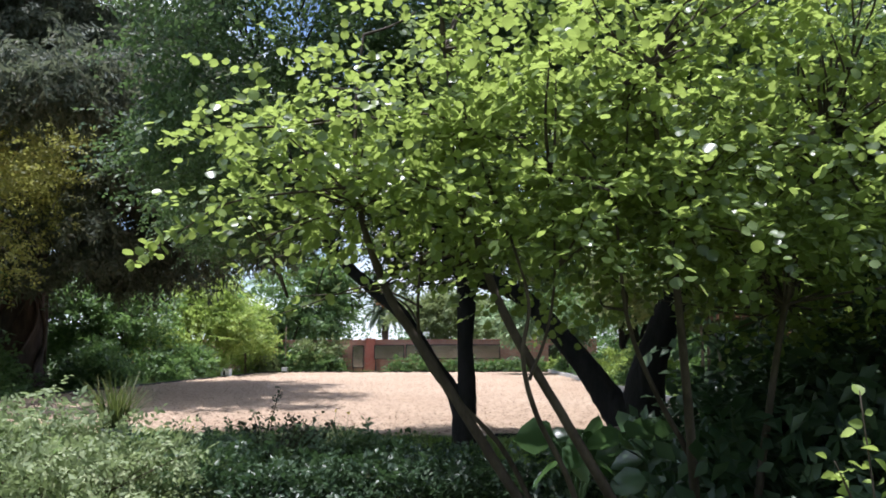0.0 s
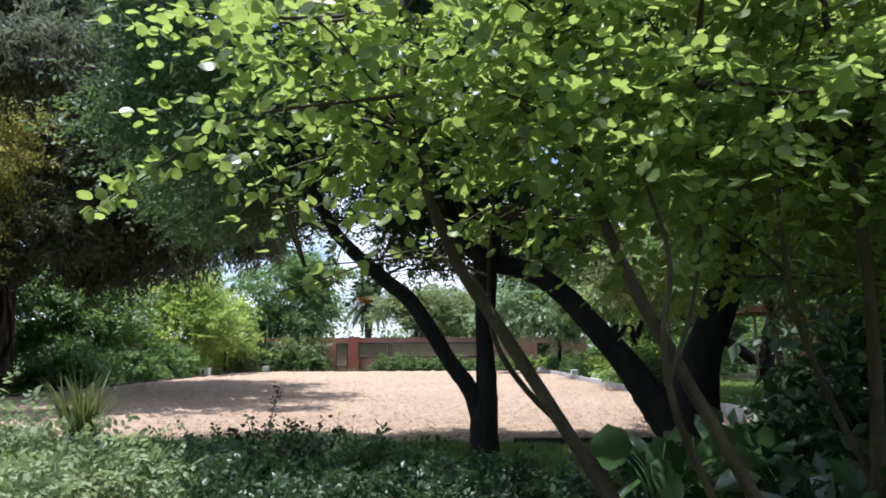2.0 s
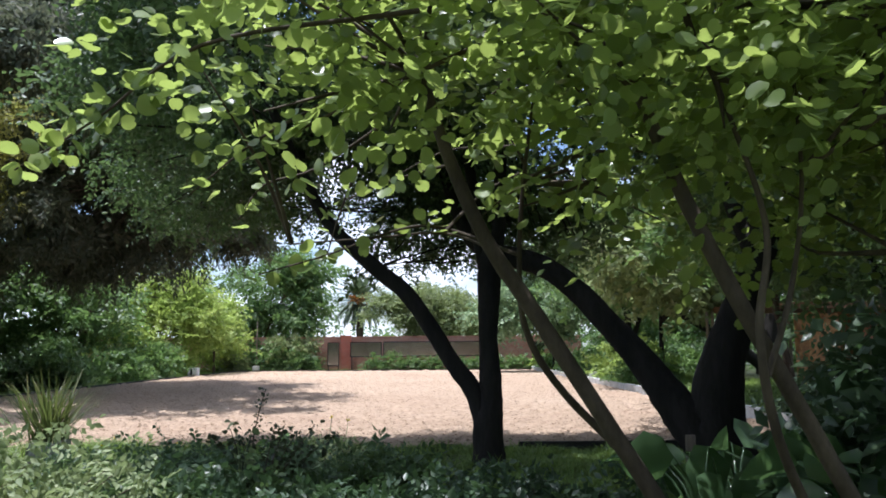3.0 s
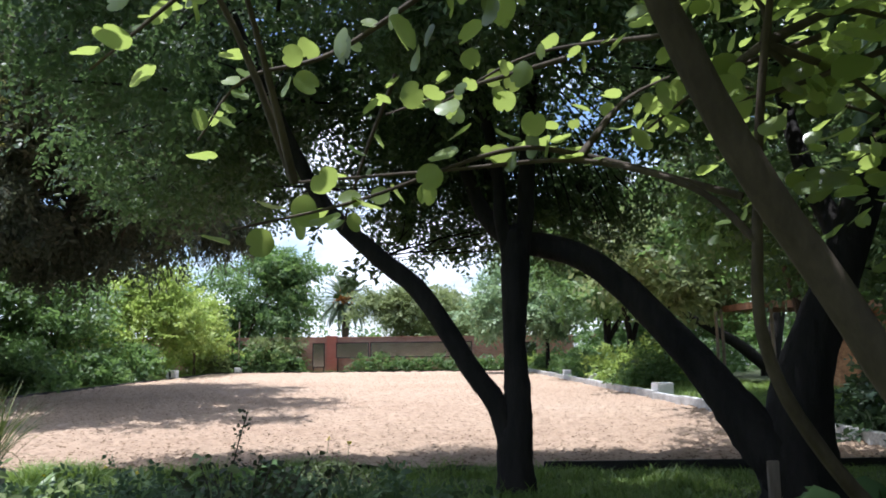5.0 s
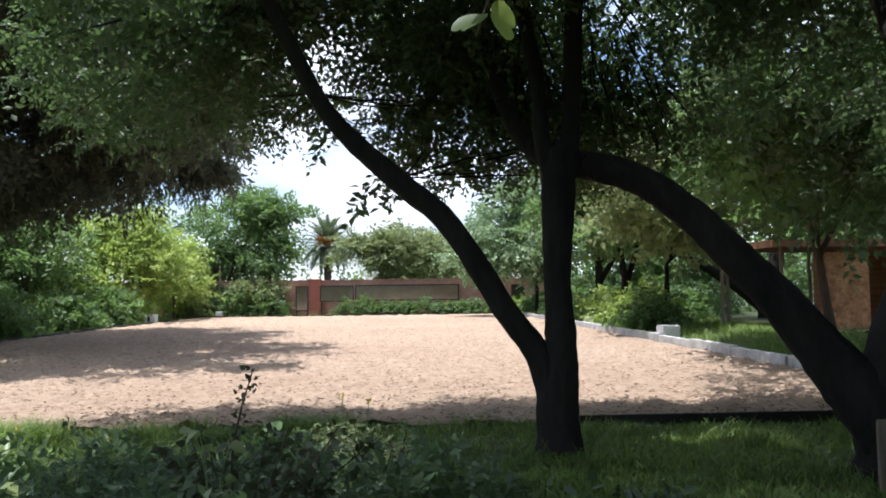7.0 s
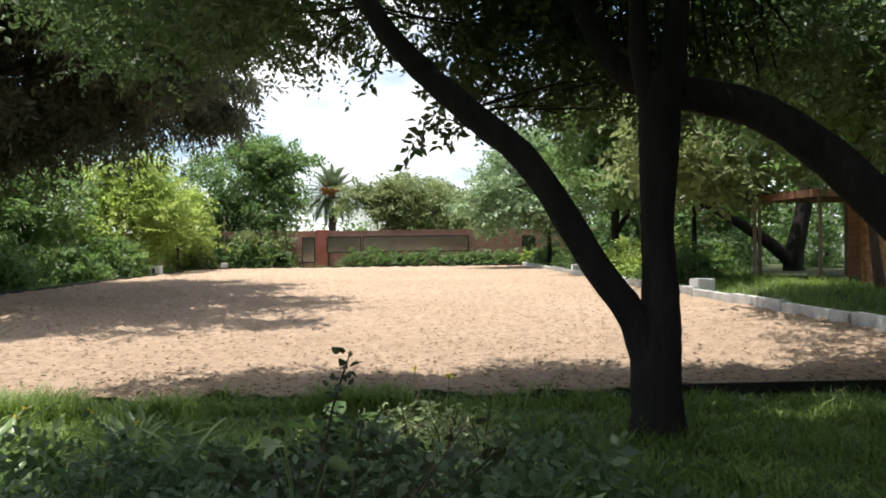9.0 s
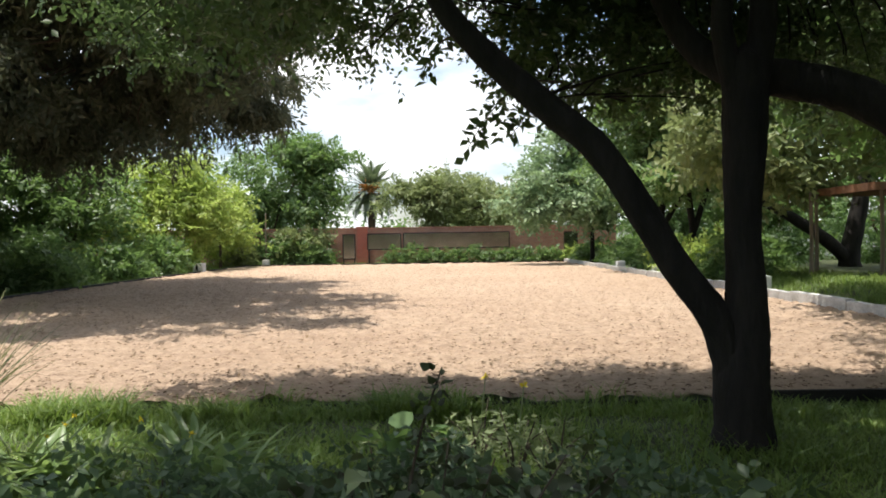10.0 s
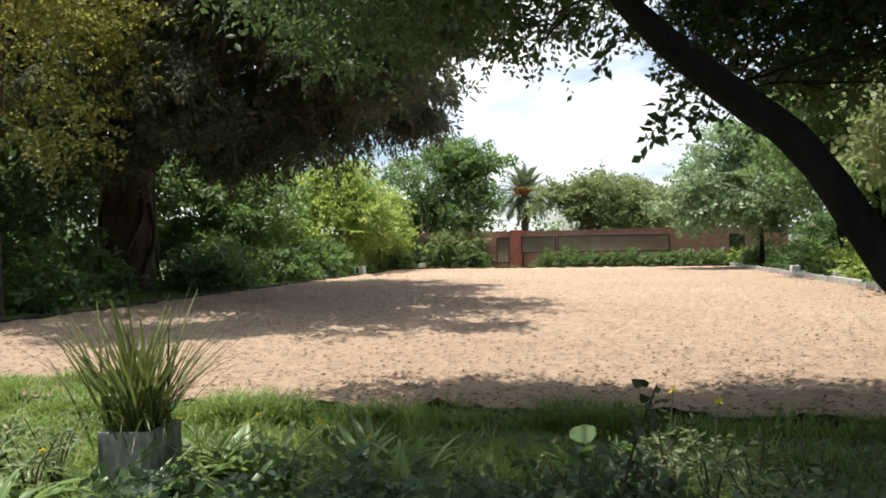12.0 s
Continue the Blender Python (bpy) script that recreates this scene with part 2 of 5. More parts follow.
def spline(points, steps=6):
    """Catmull-Rom through rows of any width."""
    p = np.asarray(points, dtype=float)
    p = np.vstack([2 * p[0] - p[1], p, 2 * p[-1] - p[-2]])
    out = []
    for i in range(1, len(p) - 2):
        for k in range(steps):
            u = k / steps
            a, b, c, d = p[i - 1], p[i], p[i + 1], p[i + 2]
            out.append(0.5 * (2 * b + (c - a) * u + (2 * a - 5 * b + 4 * c - d) * u * u + (3 * b - a - 3 * c + d) * u ** 3))
    out.append(p[-2])
    return np.array(out)


def tube(points, sides=10, steps=6, rough=0.06):
    """A tapered, uneven limb through rows of x, y, z, radius."""
    s = spline(points, steps)
    c, r = s[:, :3], np.maximum(s[:, 3], 0.003)
    tan = np.gradient(c, axis=0)
    tan /= np.linalg.norm(tan, axis=1)[:, None] + 1e-9
    ref = np.where(np.abs(tan[:, 2:3]) < 0.9, np.array([[0, 0, 1.0]]), np.array([[1.0, 0, 0]]))
    if np.abs(tan[:, 2]).mean() > 0.5:
        ref = np.tile(np.array([[1.0, 0, 0]]), (len(c), 1))
    elif np.abs(tan[:, 2]).max() < 0.97:
        ref = np.tile(np.array([[0, 0, 1.0]]), (len(c), 1))
    u = np.cross(tan, ref)
    u /= np.linalg.norm(u, axis=1)[:, None] + 1e-9
    v = np.cross(tan, u)
    a = np.linspace(0, 2 * np.pi, sides, endpoint=False)
    wob = 1 + rough * (np.sin(2 * a + 1.3)[None, :] + rng.normal(0, 0.6, (len(c), sides)))
    ring = c[:, None, :] + (r[:, None] * wob)[:, :, None] * (np.cos(a)[None, :, None] * u[:, None, :] + np.sin(a)[None, :, None] * v[:, None, :])
    n, idx = len(c), np.arange(len(c) * sides).reshape(len(c), sides)
    q = np.stack([idx[:-1], np.roll(idx[:-1], -1, 1), np.roll(idx[1:], -1, 1), idx[1:]], -1).reshape(-1, 4)
    verts = np.vstack([ring.reshape(-1, 3), c[-1] + tan[-1] * r[-1]])
    cap = np.stack([idx[-1], np.roll(idx[-1], -1), np.full(sides, n * sides), np.full(sides, n * sides)], -1)
    return verts, np.vstack([q, cap])


def joined(pieces):
    vs, fs, k = [], [], 0
    for v, f in pieces:
        vs.append(v)
        fs.append(f + k)
        k += len(v)
    return np.vstack(vs), np.vstack(fs)


def limb(name, points, material, parent, sides=10, rough=0.06, steps=6):
    v, f = tube(points, sides, steps, rough)
    f = np.vstack([f[:, [0, 1, 2]], f[f[:, 2] != f[:, 3]][:, [0, 2, 3]]])
    return part_np(name, v, f, material, parent, smooth=True)


def twigs(pairs, material, parent, radius=0.012):
    """Thin crooked twigs from point to point, one joined part."""
    out = []
    for a, b in pairs:
        a, b = np.asarray(a, float), np.asarray(b, float)
        d = np.linalg.norm(b - a)
        m = (a + b) / 2 + rng.normal(0, 0.07 * d, 3)
        out.append(tube([(*a, radius * 1.4), (*m, radius), (*b, radius * 0.4)], 4, 3, 0.0))
    v, f = joined(out)
    f = np.vstack([f[:, [0, 1, 2]], f[f[:, 2] != f[:, 3]][:, [0, 2, 3]]])
    return part_np("twig_mass", v, f, material, parent, kind="stuff")


OVAL = (np.array([(0, 0, 0), (0.45, 0.27, 0.07), (1, 0, -0.08), (0.45, -0.27, 0.07)]), np.array([(0, 2, 1), (0, 3, 2)]))
NEEDLE = (np.array([(0, 0, 0), (0.5, 0.09, 0.03), (1, 0, -0.10), (0.5, -0.09, 0.03)]), np.array([(0, 2, 1), (0, 3, 2)]))
NARROW = (np.array([(0, 0, 0), (0.45, 0.17, 0.05), (1, 0, -0.10), (0.45, -0.17, 0.05)]), np.array([(0, 2, 1), (0, 3, 2)]))
BROAD = (np.array([(0, 0, 0), (0.15, 0.30, 0.10), (0.45, 0.42, 0.13), (0.8, 0.24, 0.04), (1.05, 0, -0.12), (0.5, 0, 0.0),
                   (0.8, -0.24, 0.04), (0.45, -0.42, 0.13), (0.15, -0.30, 0.10)]),
         np.array([(0, 5, 1), (1, 5, 2), (2, 5, 3), (3, 5, 4), (0, 8, 5), (8, 7, 5), (7, 6, 5), (6, 4, 5)]))


def smooth_lobed():
    """A finer two-lobed leaf for the sprays close by: rounded outline, notch at the tip, folded along the midrib."""
    half = [(0.0, 0.0), (-0.02, 0.14), (0.05, 0.30), (0.18, 0.42), (0.36, 0.49), (0.56, 0.49), (0.74, 0.43), (0.88, 0.33), (0.97, 0.20), (0.97, 0.10), (0.84, 0.0)]
    v = [(0.42, 0.0, -0.02)] + [(x, y, 0.28 * y * y + 0.02 * math.sin(9 * x)) for x, y in half] + [(x, -y, 0.28 * y * y + 0.02 * math.sin(7 * x)) for x, y in half[1:-1]]
    n = len(half)
    f = [(0, i + 1, i) for i in range(1, n)]
    low = [1] + list(range(n + 1, 2 * n - 1)) + [n]
    f += [(0, low[i], low[i + 1]) for i in range(len(low) - 1)]
    return np.array(v), np.array(f)


FINE_LOBED = smooth_lobed()
MID_LOBED = (np.array([(0, 0, 0), (0.05, 0.28, 0.05), (0.28, 0.47, 0.10), (0.62, 0.48, 0.10), (0.92, 0.28, 0.04), (0.97, 0.12, 0.0), (0.82, 0, -0.03),
                       (0.97, -0.12, 0.0), (0.92, -0.28, 0.04), (0.62, -0.48, 0.10), (0.28, -0.47, 0.10), (0.05, -0.28, 0.05)]),
             np.array([(0, 2, 1), (0, 3, 2), (0, 6, 3), (6, 4, 3), (6, 5, 4), (0, 11, 10), (0, 10, 9), (0, 9, 6), (6, 9, 8), (6, 8, 7)]))


def unit(a):
    return a / (np.linalg.norm(a, axis=-1, keepdims=True) + 1e-9)


def leaf_cloud(pos, size, shape, up=0.9, droop=0.25, along=None):
    """One leaf at each place: faces mostly skyward, turned at random."""
    n = len(pos)
    nrm = unit(rng.normal(0, 1, (n, 3)) * (1 - 0.55 * up) + np.array([0, 0, up]))
    t = rng.normal(0, 1, (n, 3)) if along is None else along + rng.normal(0, 0.35, (n, 3))
    t[:, 2] -= droop
    t = unit(t - nrm * (t * nrm).sum(1, keepdims=True))
    b = np.cross(nrm, t)
    s = (size * rng.uniform(0.65, 1.3, n))[:, None, None]
    v, f = shape
    verts = pos[:, None, :] + s * (v[None, :, 0:1] * t[:, None, :] + v[None, :, 1:2] * b[:, None, :] + v[None, :, 2:3] * nrm[:, None, :])
    faces = f[None] + (np.arange(n) * len(v))[:, None, None]
    return verts.reshape(-1, 3), faces.reshape(-1, 3)


def leaf_sprays(c, per, spread, flat, size, shape, up, droop, leaves, length):
    """Leaves set by turns along short arching twigs, several twigs at each clump."""
    k = max(1, round(per / leaves))
    base = np.repeat(c, k, 0) + rng.normal(0, 0.75, (len(c) * k, 3)) * np.array([spread, spread, spread * flat])
    n = len(base)
    out = unit(base - c.mean(0))
    d = unit(rng.normal(0, 1, (n, 3)) * np.array([1, 1, 0.55]) + 0.5 * out - np.array([0, 0, droop]))
    ln = length * rng.uniform(0.6, 1.25, n)
    nrm = rng.normal(0, 1, (n, 3)) * (1 - 0.6 * up) + np.array([0, 0, up])
    nrm = unit(nrm - d * (nrm * d).sum(1, keepdims=True))
    side = np.cross(nrm, d)
    u = (np.arange(leaves) + 0.5) / leaves
    sign = np.where(np.arange(leaves) % 2 == 0, 1.0, -1.0)
    p = base[:, None] + d[:, None] * (ln[:, None] * u[None])[:, :, None]
    p[:, :, 2] -= (0.45 * droop * ln[:, None]) * u[None] ** 2
    t = side[:, None] * sign[None, :, None] * 0.85 + d[:, None] * 0.5 + rng.normal(0, 0.28, (n, leaves, 3))
    t[:, :, 2] -= 0.6 * droop
    t = unit(t)
    ln_n = nrm[:, None] + rng.normal(0, 0.35, (n, leaves, 3))
    b = unit(np.cross(ln_n, t))
    ln_n = np.cross(t, b)
    p, t, b, ln_n = (q.reshape(-1, 1, 3) for q in (p, t, b, ln_n))
    s = (size * rng.uniform(0.65, 1.3, n * leaves))[:, None, None]
    v, f = shape
    verts = p + s * (v[None, :, 0:1] * t + v[None, :, 1:2] * b + v[None, :, 2:3] * ln_n)
    faces = f[None] + (np.arange(n * leaves) * len(v))[:, None, None]
    return verts.reshape(-1, 3), faces.reshape(-1, 3)


def clumps(blobs, count, shell=0.45):
    """Centres of clumps of leaves in a few ellipsoids, thicker towards their skins."""
    b = np.array(blobs, dtype=float)
    w = (b[:, 3] * b[:, 4] * b[:, 5]) ** 0.67
    pick = rng.choice(len(b), count, p=w / w.sum())
    d = unit(rng.normal(0, 1, (count, 3)))
    r = shell + (1 - shell) * rng.uniform(0, 1, count) ** 0.6
    r *= 1 + 0.13 * np.sin(5 * d[:, 0] + 3 * d[:, 2] + pick) + rng.normal(0, 0.05, count)
    return b[pick, :3] + d * r[:, None] * b[pick, 3:6]


def crown(parent, blobs, count, per, spread, size, material, shape=OVAL, up=0.7, droop=0.25, flat=0.6, shell=0.45, name="crown", branch=None, branch_material=None, floor=None, masses=0, leaves=11, length=None, gaps=()):
    if masses:
        mc = clumps(blobs, masses, 0.5)
        mr = 0.36 * float(np.mean(np.min(np.array(blobs)[:, 3:6], axis=1)))
        r = mr * rng.uniform(0.7, 1.5, masses)
        blobs = np.column_stack([mc, r * 1.35, r * 1.35, r * 0.8])
    c = clumps(blobs, count, shell)
    if floor is not None:
        c = c[c[:, 2] > floor]
    for gx, gy, gr in gaps:
        foot = c[:, :2] - np.array(SUN_DIR.xy)[None] * (c[:, 2:3] / SUN_DIR.z)
        c = c[np.hypot(foot[:, 0] - gx, foot[:, 1] - gy) > gr]
    v, f = leaf_sprays(c, per, spread, flat, size, shape, up, droop, leaves, length or 1.5 * spread + 2.0 * size)
    if floor is not None:
        v[:, 2] = np.maximum(v[:, 2], floor)
    ob = part_np(name, v, f, material, parent, kind="stuff")
    if branch is not None:
        ends = c[rng.permutation(len(c))[:max(6, len(c) // 6)]]
        starts = np.asarray(branch, float)
        pairs = []
        for e in ends:
            k = np.argmin(((starts - e) ** 2).sum(1) + rng.uniform(0, 1.5))
            s = starts[k]
            d = np.linalg.norm(e - s)
            if d > 2.0:
                s = e + (s - e) * (rng.uniform(0.7, 1.6) / d)
            pairs.append((s, e))
        twigs(pairs, branch_material or M_BARK_DARK, parent, 0.004 + 0.007 * min(1.5, float(np.ptp(c[:, 2])) / 4))
    return ob


# ---- ground, arena, wall ----
X0, X1, Y0, Y1 = -14.5, 5.6, 14.4, 56.0


def grid(x0, x1, y0, y1, nx, ny, height):
    xs, ys = np.linspace(x0, x1, nx), np.linspace(y0, y1, ny)
    gx, gy = np.meshgrid(xs, ys)
    v = np.stack([gx, gy, height(gx, gy)], -1).reshape(-1, 3)
    i = np.arange(nx * ny).reshape(ny, nx)
    f = np.stack([i[:-1, :-1], i[:-1, 1:], i[1:, 1:], i[1:, :-1]], -1).reshape(-1, 4)
    return v, f


def ground_height(x, y):
    r = 0.03 * np.sin(x * 0.9 + 0.4) * np.cos(y * 0.7) + 0.02 * np.sin(2.3 * x + 1.1 * y)
    bank = 0.28 * np.clip((x - X1 - 0.3) / 2.5, 0, 1) * np.clip((y - 15) / 4, 0, 1)
    inside = (x > X0 - 0.4) & (x < X1 + 0.3) & (y > Y0 - 0.4) & (y < Y1 + 0.3)
    return np.where(inside, GROUND - 0.15, GROUND + r * 0.7 + bank)


vg, fg = grid(-32, 22, -12, 64, 163, 229, ground_height)
ground = part_np("ground", vg, fg, M_SOIL, smooth=True, kind="structure")
tagged(ground, "shaded grassy soil round the sand arena", "ground")
far_v = np.array([(-900, -900, -0.32), (900, -900, -0.32), (900, 1200, -0.32), (-900, 1200, -0.32)])
tagged(part_np("ground_beyond", far_v, np.array([(0, 1, 2, 3)]), M_SOIL, kind="structure"), "flat grassy land reaching the horizon", "ground")


def sand_height(x, y):
    """Trampled sand: shallow waves, and hoof-sized hollows and clods."""
    h = np.zeros_like(x)
    r2 = np.random.default_rng(3)
    for k in range(34):
        a, w = r2.uniform(0, 2 * np.pi), r2.uniform(3, 22)
        h += 0.022 / w ** 0.5 * np.sin(w * (x * np.cos(a) + y * np.sin(a)) + r2.uniform(0, 6.28))
    return 1.15 * np.abs(h) ** 1.2 * np.sign(h) + 0.010 * r2.normal(0, 1, x.shape) - 0.01


vs, fs = grid(X0, X1, 0, 1, 270, 460, lambda gx, gy: 0 * gx)
vs[:, 1] = Y0 + 0.05 + (Y1 - Y0 - 0.05) * (0.35 * vs[:, 1] + 0.65 * vs[:, 1] ** 2)
vs[:, 2] = sand_height(vs[:, 0], vs[:, 1])
tagged(part_np("arena_sand", vs, fs, M_SAND, smooth=True, kind="structure"), "pale trampled sand of a riding arena", "sand arena")

# edging boards at the near end, low kerb on the far and left sides
edging = thing("arena_edging", (X0, Y0, GROUND), "low black boards retaining the near edge of the sand", "edging", kind="structure")
xb = X0
while xb < X1:
    part("board", box(xb, min(xb + 2.98, X1), Y0 - 0.005, Y0 + 0.035, GROUND - 0.1, (0.035 if xb > -1.0 else -0.03) + 0.006 * math.sin(xb), 0.006), M_BOARD, edging)
    xb += 3.0
left_kerb = thing("low_kerb", (X0, Y0, GROUND), "low dark kerb along the side of the sand", "kerb", kind="structure")
yb = Y0 + 0.06
while yb < Y1:
    part("kerb_stone", box(X0 - 0.14, X0 - 0.003, yb, yb + 1.97, GROUND - 0.1, 0.06, 0.012), M_BOARD, left_kerb)
    yb += 2.0
right_kerb = thing("concrete_kerb", (X1, Y0, GROUND), "weathered pale concrete kerb along the sand", "kerb", kind="structure")
yb, k = Y0 + 0.6, 0
while yb < Y1:
    ln = 2.40
    h = 0.19 + 0.02 * math.sin(k * 2.7)
    part("kerb_stone", box(X1 + 0.003 + 0.012 * math.sin(k * 1.9), X1 + 0.19, yb, yb + ln - 0.02, GROUND - 0.1, h, 0.014, 0.4 * math.sin(k * 5.1)), M_CONCRETE, right_kerb)
    yb += ln
    k += 1
far_kerb = thing("end_kerb", (X0, Y1, GROUND), "low dark kerb at the end of the sand", "kerb", kind="structure")
for i in range(7):
    part("kerb_stone", box(X0 + i * 2.87, X0 + i * 2.87 + 2.84, Y1 + 0.003, Y1 + 0.14, GROUND - 0.1, 0.07, 0.012), M_BOARD, far_kerb)


# letter blocks round the arena
def letter_block(x, y, w, h, label, turn=0.0):
    t = thing("letter_block", (x, y, 0), label, "arena marker", "letter blocks round the arena")
    part("block", box(x - w / 2, x + w / 2, y - w / 2, y + w / 2, GROUND, h, 0.02, turn), M_WHITE, t)
    return t


lb = letter_block(-14.72, 47.1, 0.52, 0.46, "white painted letter block beside low bushes")
part("letter_bar", box(-14.83, -14.71, 46.828, 46.838, 0.08, 0.36, 0.002), M_METAL, lb, "dark worn letter")
letter_block(-13.4, 56.5, 0.42, 0.36, "small white letter block at the end of the sand")
letter_block(6.05, 27.4, 0.50, 0.42, "white letter block standing behind the concrete kerb", 6)
letter_block(6.0, 36.5, 0.36, 0.40, "white letter block standing behind the concrete kerb", -4)
letter_block(6.0, 42.5, 0.36, 0.40, "white letter block standing behind the concrete kerb")

# end wall of brick, pillar
end_wall = part("wall_north", box(-26, 9.5, 58.6, 58.85, -0.3, 2.30, 0.01), M_BRICK, None)
tagged(end_wall, "long salmon-pink brick garden wall behind the arena", "wall", kind="structure")
coping = part("wall_coping", box(-26, 9.5, 58.55, 58.90, 2.303, 2.37, 0.01), M_BRICK)
tagged(coping, "brick coping on the garden wall", "wall", kind="structure")
pillar = thing("brick_pillar", (-7.4, 58.3, 0), "red-painted brick pillar beside the arena mirrors", "pillar")
part("shaft", box(-7.75, -7.05, 58.0, 58.545, GROUND - 0.15, 2.36, 0.015), M_PILLAR, pillar)
part("cap", box(-7.8, -7.0, 57.95, 58.547, 2.362, 2.44, 0.015), M_PILLAR, pillar)


# ---- arena mirrors ----
def mirror_panel(name, x0, x1, z0, z1, y, legs, label):
    t = thing(name, ((x0 + x1) / 2, y, 0), label, "arena mirror", "mirrors at the end of the arena")
    w = 0.07
    part("mirror_glass", box(x0 + w, x1 - w, y - 0.010, y + 0.01, z0 + w, z1 - w, 0), M_MIRROR, t, "weathered grey mirror glass")
    part("frame_top", box(x0, x1, y - 0.04, y + 0.04, z1 - w, z1, 0.006), M_METAL, t)
    part("frame_bottom", box(x0, x1, y - 0.04, y + 0.04, z0, z0 + w, 0.006), M_METAL, t)
    part("frame_side", box(x0, x0 + w, y - 0.038, y + 0.038, z0 + w + 0.002, z1 - w - 0.002, 0.004), M_METAL, t)
    part("frame_side", box(x1 - w, x1, y - 0.038, y + 0.038, z0 + w + 0.002, z1 - w - 0.002, 0.004), M_METAL, t)
    part("back_panel", box(x0 + 0.01, x1 - 0.01, y + 0.042, y + 0.06, z0 + 0.01, z1 - 0.01, 0.003), M_METAL, t)
    for lx in legs:
        part("leg", box(lx - 0.035, lx + 0.035, y - 0.035, y + 0.035, GROUND - 0.15, z0 - 0.002, 0.005), M_METAL, t)
    return t


YM = 57.2
mirror_panel("arena_mirror", -8.58, -7.74, 0.30, 1.95, YM - 0.1, (-8.51, -7.81), "narrow upright arena mirror in a black metal frame")
mirror_panel("arena_mirror", -7.0, -4.76, 0.90, 1.97, YM, (-6.88, -4.88), "wide arena mirror in a black metal frame on legs")
mirror_panel("arena_mirror", -4.68, 2.26, 0.93, 1.99, YM, (-4.6, -2.3, 0.0, 1.9), "very long arena mirror in a black metal frame on legs")
mirror_panel("arena_mirror", 5.75, 6.65, 0.20, 1.92, YM - 0.1, (5.82, 6.58), "narrow upright arena mirror in a black metal frame")
bench = thing("brown_beam", (-3.4, YM - 0.35, 0.6), "low brown timber beam on posts before the hedge", "beam")
part("beam", box(-4.9, -1.6, YM - 0.42, YM - 0.32, 0.72, 0.84, 0.01), M_ROOF, bench)
for bx in (-4.7, -3.2, -1.8):
    part("post", box(bx, bx + 0.09, YM - 0.41, YM - 0.33, GROUND - 0.15, 0.718, 0.006), M_TIMBER, bench)

pole = thing("thin_pole", (-13.6, 57.4, GROUND), "thin grey metal pole among the trees", "pole")
limb("shaft", [(-13.6, 57.4, GROUND - 0.1, 0.05), (-13.6, 57.4, 1.6, 0.045), (-13.6, 57.4, 3.4, 0.04)], M_TIMBER, pole, 8, 0.0)

# ---- shelter beside the arena ----
shed = thing("garden_shelter", (11.5, 30.5, 0.1), "open timber garden shelter with brick wall and brown roof", "shelter")
part("roof", box(9.5, 16.0, 28.0, 33.0, 2.72, 2.82, 0.02), M_ROOF, shed, "brown boarded roof")
part("fascia", box(9.4, 16.1, 27.9, 27.996, 2.64, 2.86, 0.01), M_ROOF, shed)
part("fascia", box(9.4, 9.496, 28.0, 33.0, 2.64, 2.86, 0.01), M_ROOF, shed)
for i, (px, py) in enumerate(((8.95, 30.5), (9.3, 30.9), (10.0, 28.6), (11.9, 30.5), (12.4, 28.6))):
    limb("post", [(px, py, GROUND, 0.068), (px + 0.02, py, 1.4, 0.06), (px, py, 2.70, 0.055)], M_TIMBER, shed, 8, 0.03)
part("back_wall", box(13.4, 16.0, 28.7, 28.95, GROUND, 2.70, 0.01), M_DARKBRICK, shed, "brown brick wall")
part("side_wall", box(13.4, 13.65, 28.954, 33.0, GROUND, 2.70, 0.01), M_DARKBRICK, shed, "brown brick wall")
part("stone_panel", box(11.2, 12.58, 28.3, 28.6, GROUND, 2.5, 0.03), M_STONE, shed, "rough orange stone facing")

house = thing("white_house", (22, 66, -0.2), "low whitewashed house half hidden behind trees", "house")
part("house_wall", box(12.4, 30, 62, 70, -0.3, 2.3, 0.02), M_WHITE, house)
part("house_roof", box(12.0, 30.4, 61.6, 70.4, 2.302, 2.5, 0.02), M_ROOF, house)
part("red_wall", box(14.0, 18.5, 61.4, 61.7, -0.3, 2.3, 0.02), M_PILLAR, house, "red brick outer wall")


# ---- trees ----
def tree(at, label, name="tree", category="tree", group=""):
    return thing(name, at, label, category, group)


def spray(name, path, count, size, material, parent, shape, width=0.07, first=0.2):
    """A thin side branch with leaves set along it by turns, drooping to both sides."""
    s = spline([(*p, 0) for p in path], 12)[:, :3]
    u = np.linspace(first, 1.0, count)
    k = np.minimum((u * (len(s) - 1)).astype(int), len(s) - 1)
    d = unit(np.gradient(s, axis=0))[k]
    sign = np.where(np.arange(count) % 2 == 0, 1.0, -1.0)[:, None]
    side = unit(np.cross(np.array([[0, 0, 1.0]]) + rng.normal(0, 0.25, (count, 3)), d)) * sign
    p = s[k] + rng.normal(0, width * 0.45, (count, 3)) + side * width * 0.4
    v, f = leaf_cloud(p, size, shape, 0.6, 0.35, side * 1.3 + d * 0.6)
    sp = part_np(name, v, f, material, parent, kind="stuff")
    limb("stem", [(*q, 0.010 - 0.007 * i / max(1, len(path) - 1)) for i, q in enumerate(path)], M_BARK_PALE, parent, 5, 0.03)
    return sp


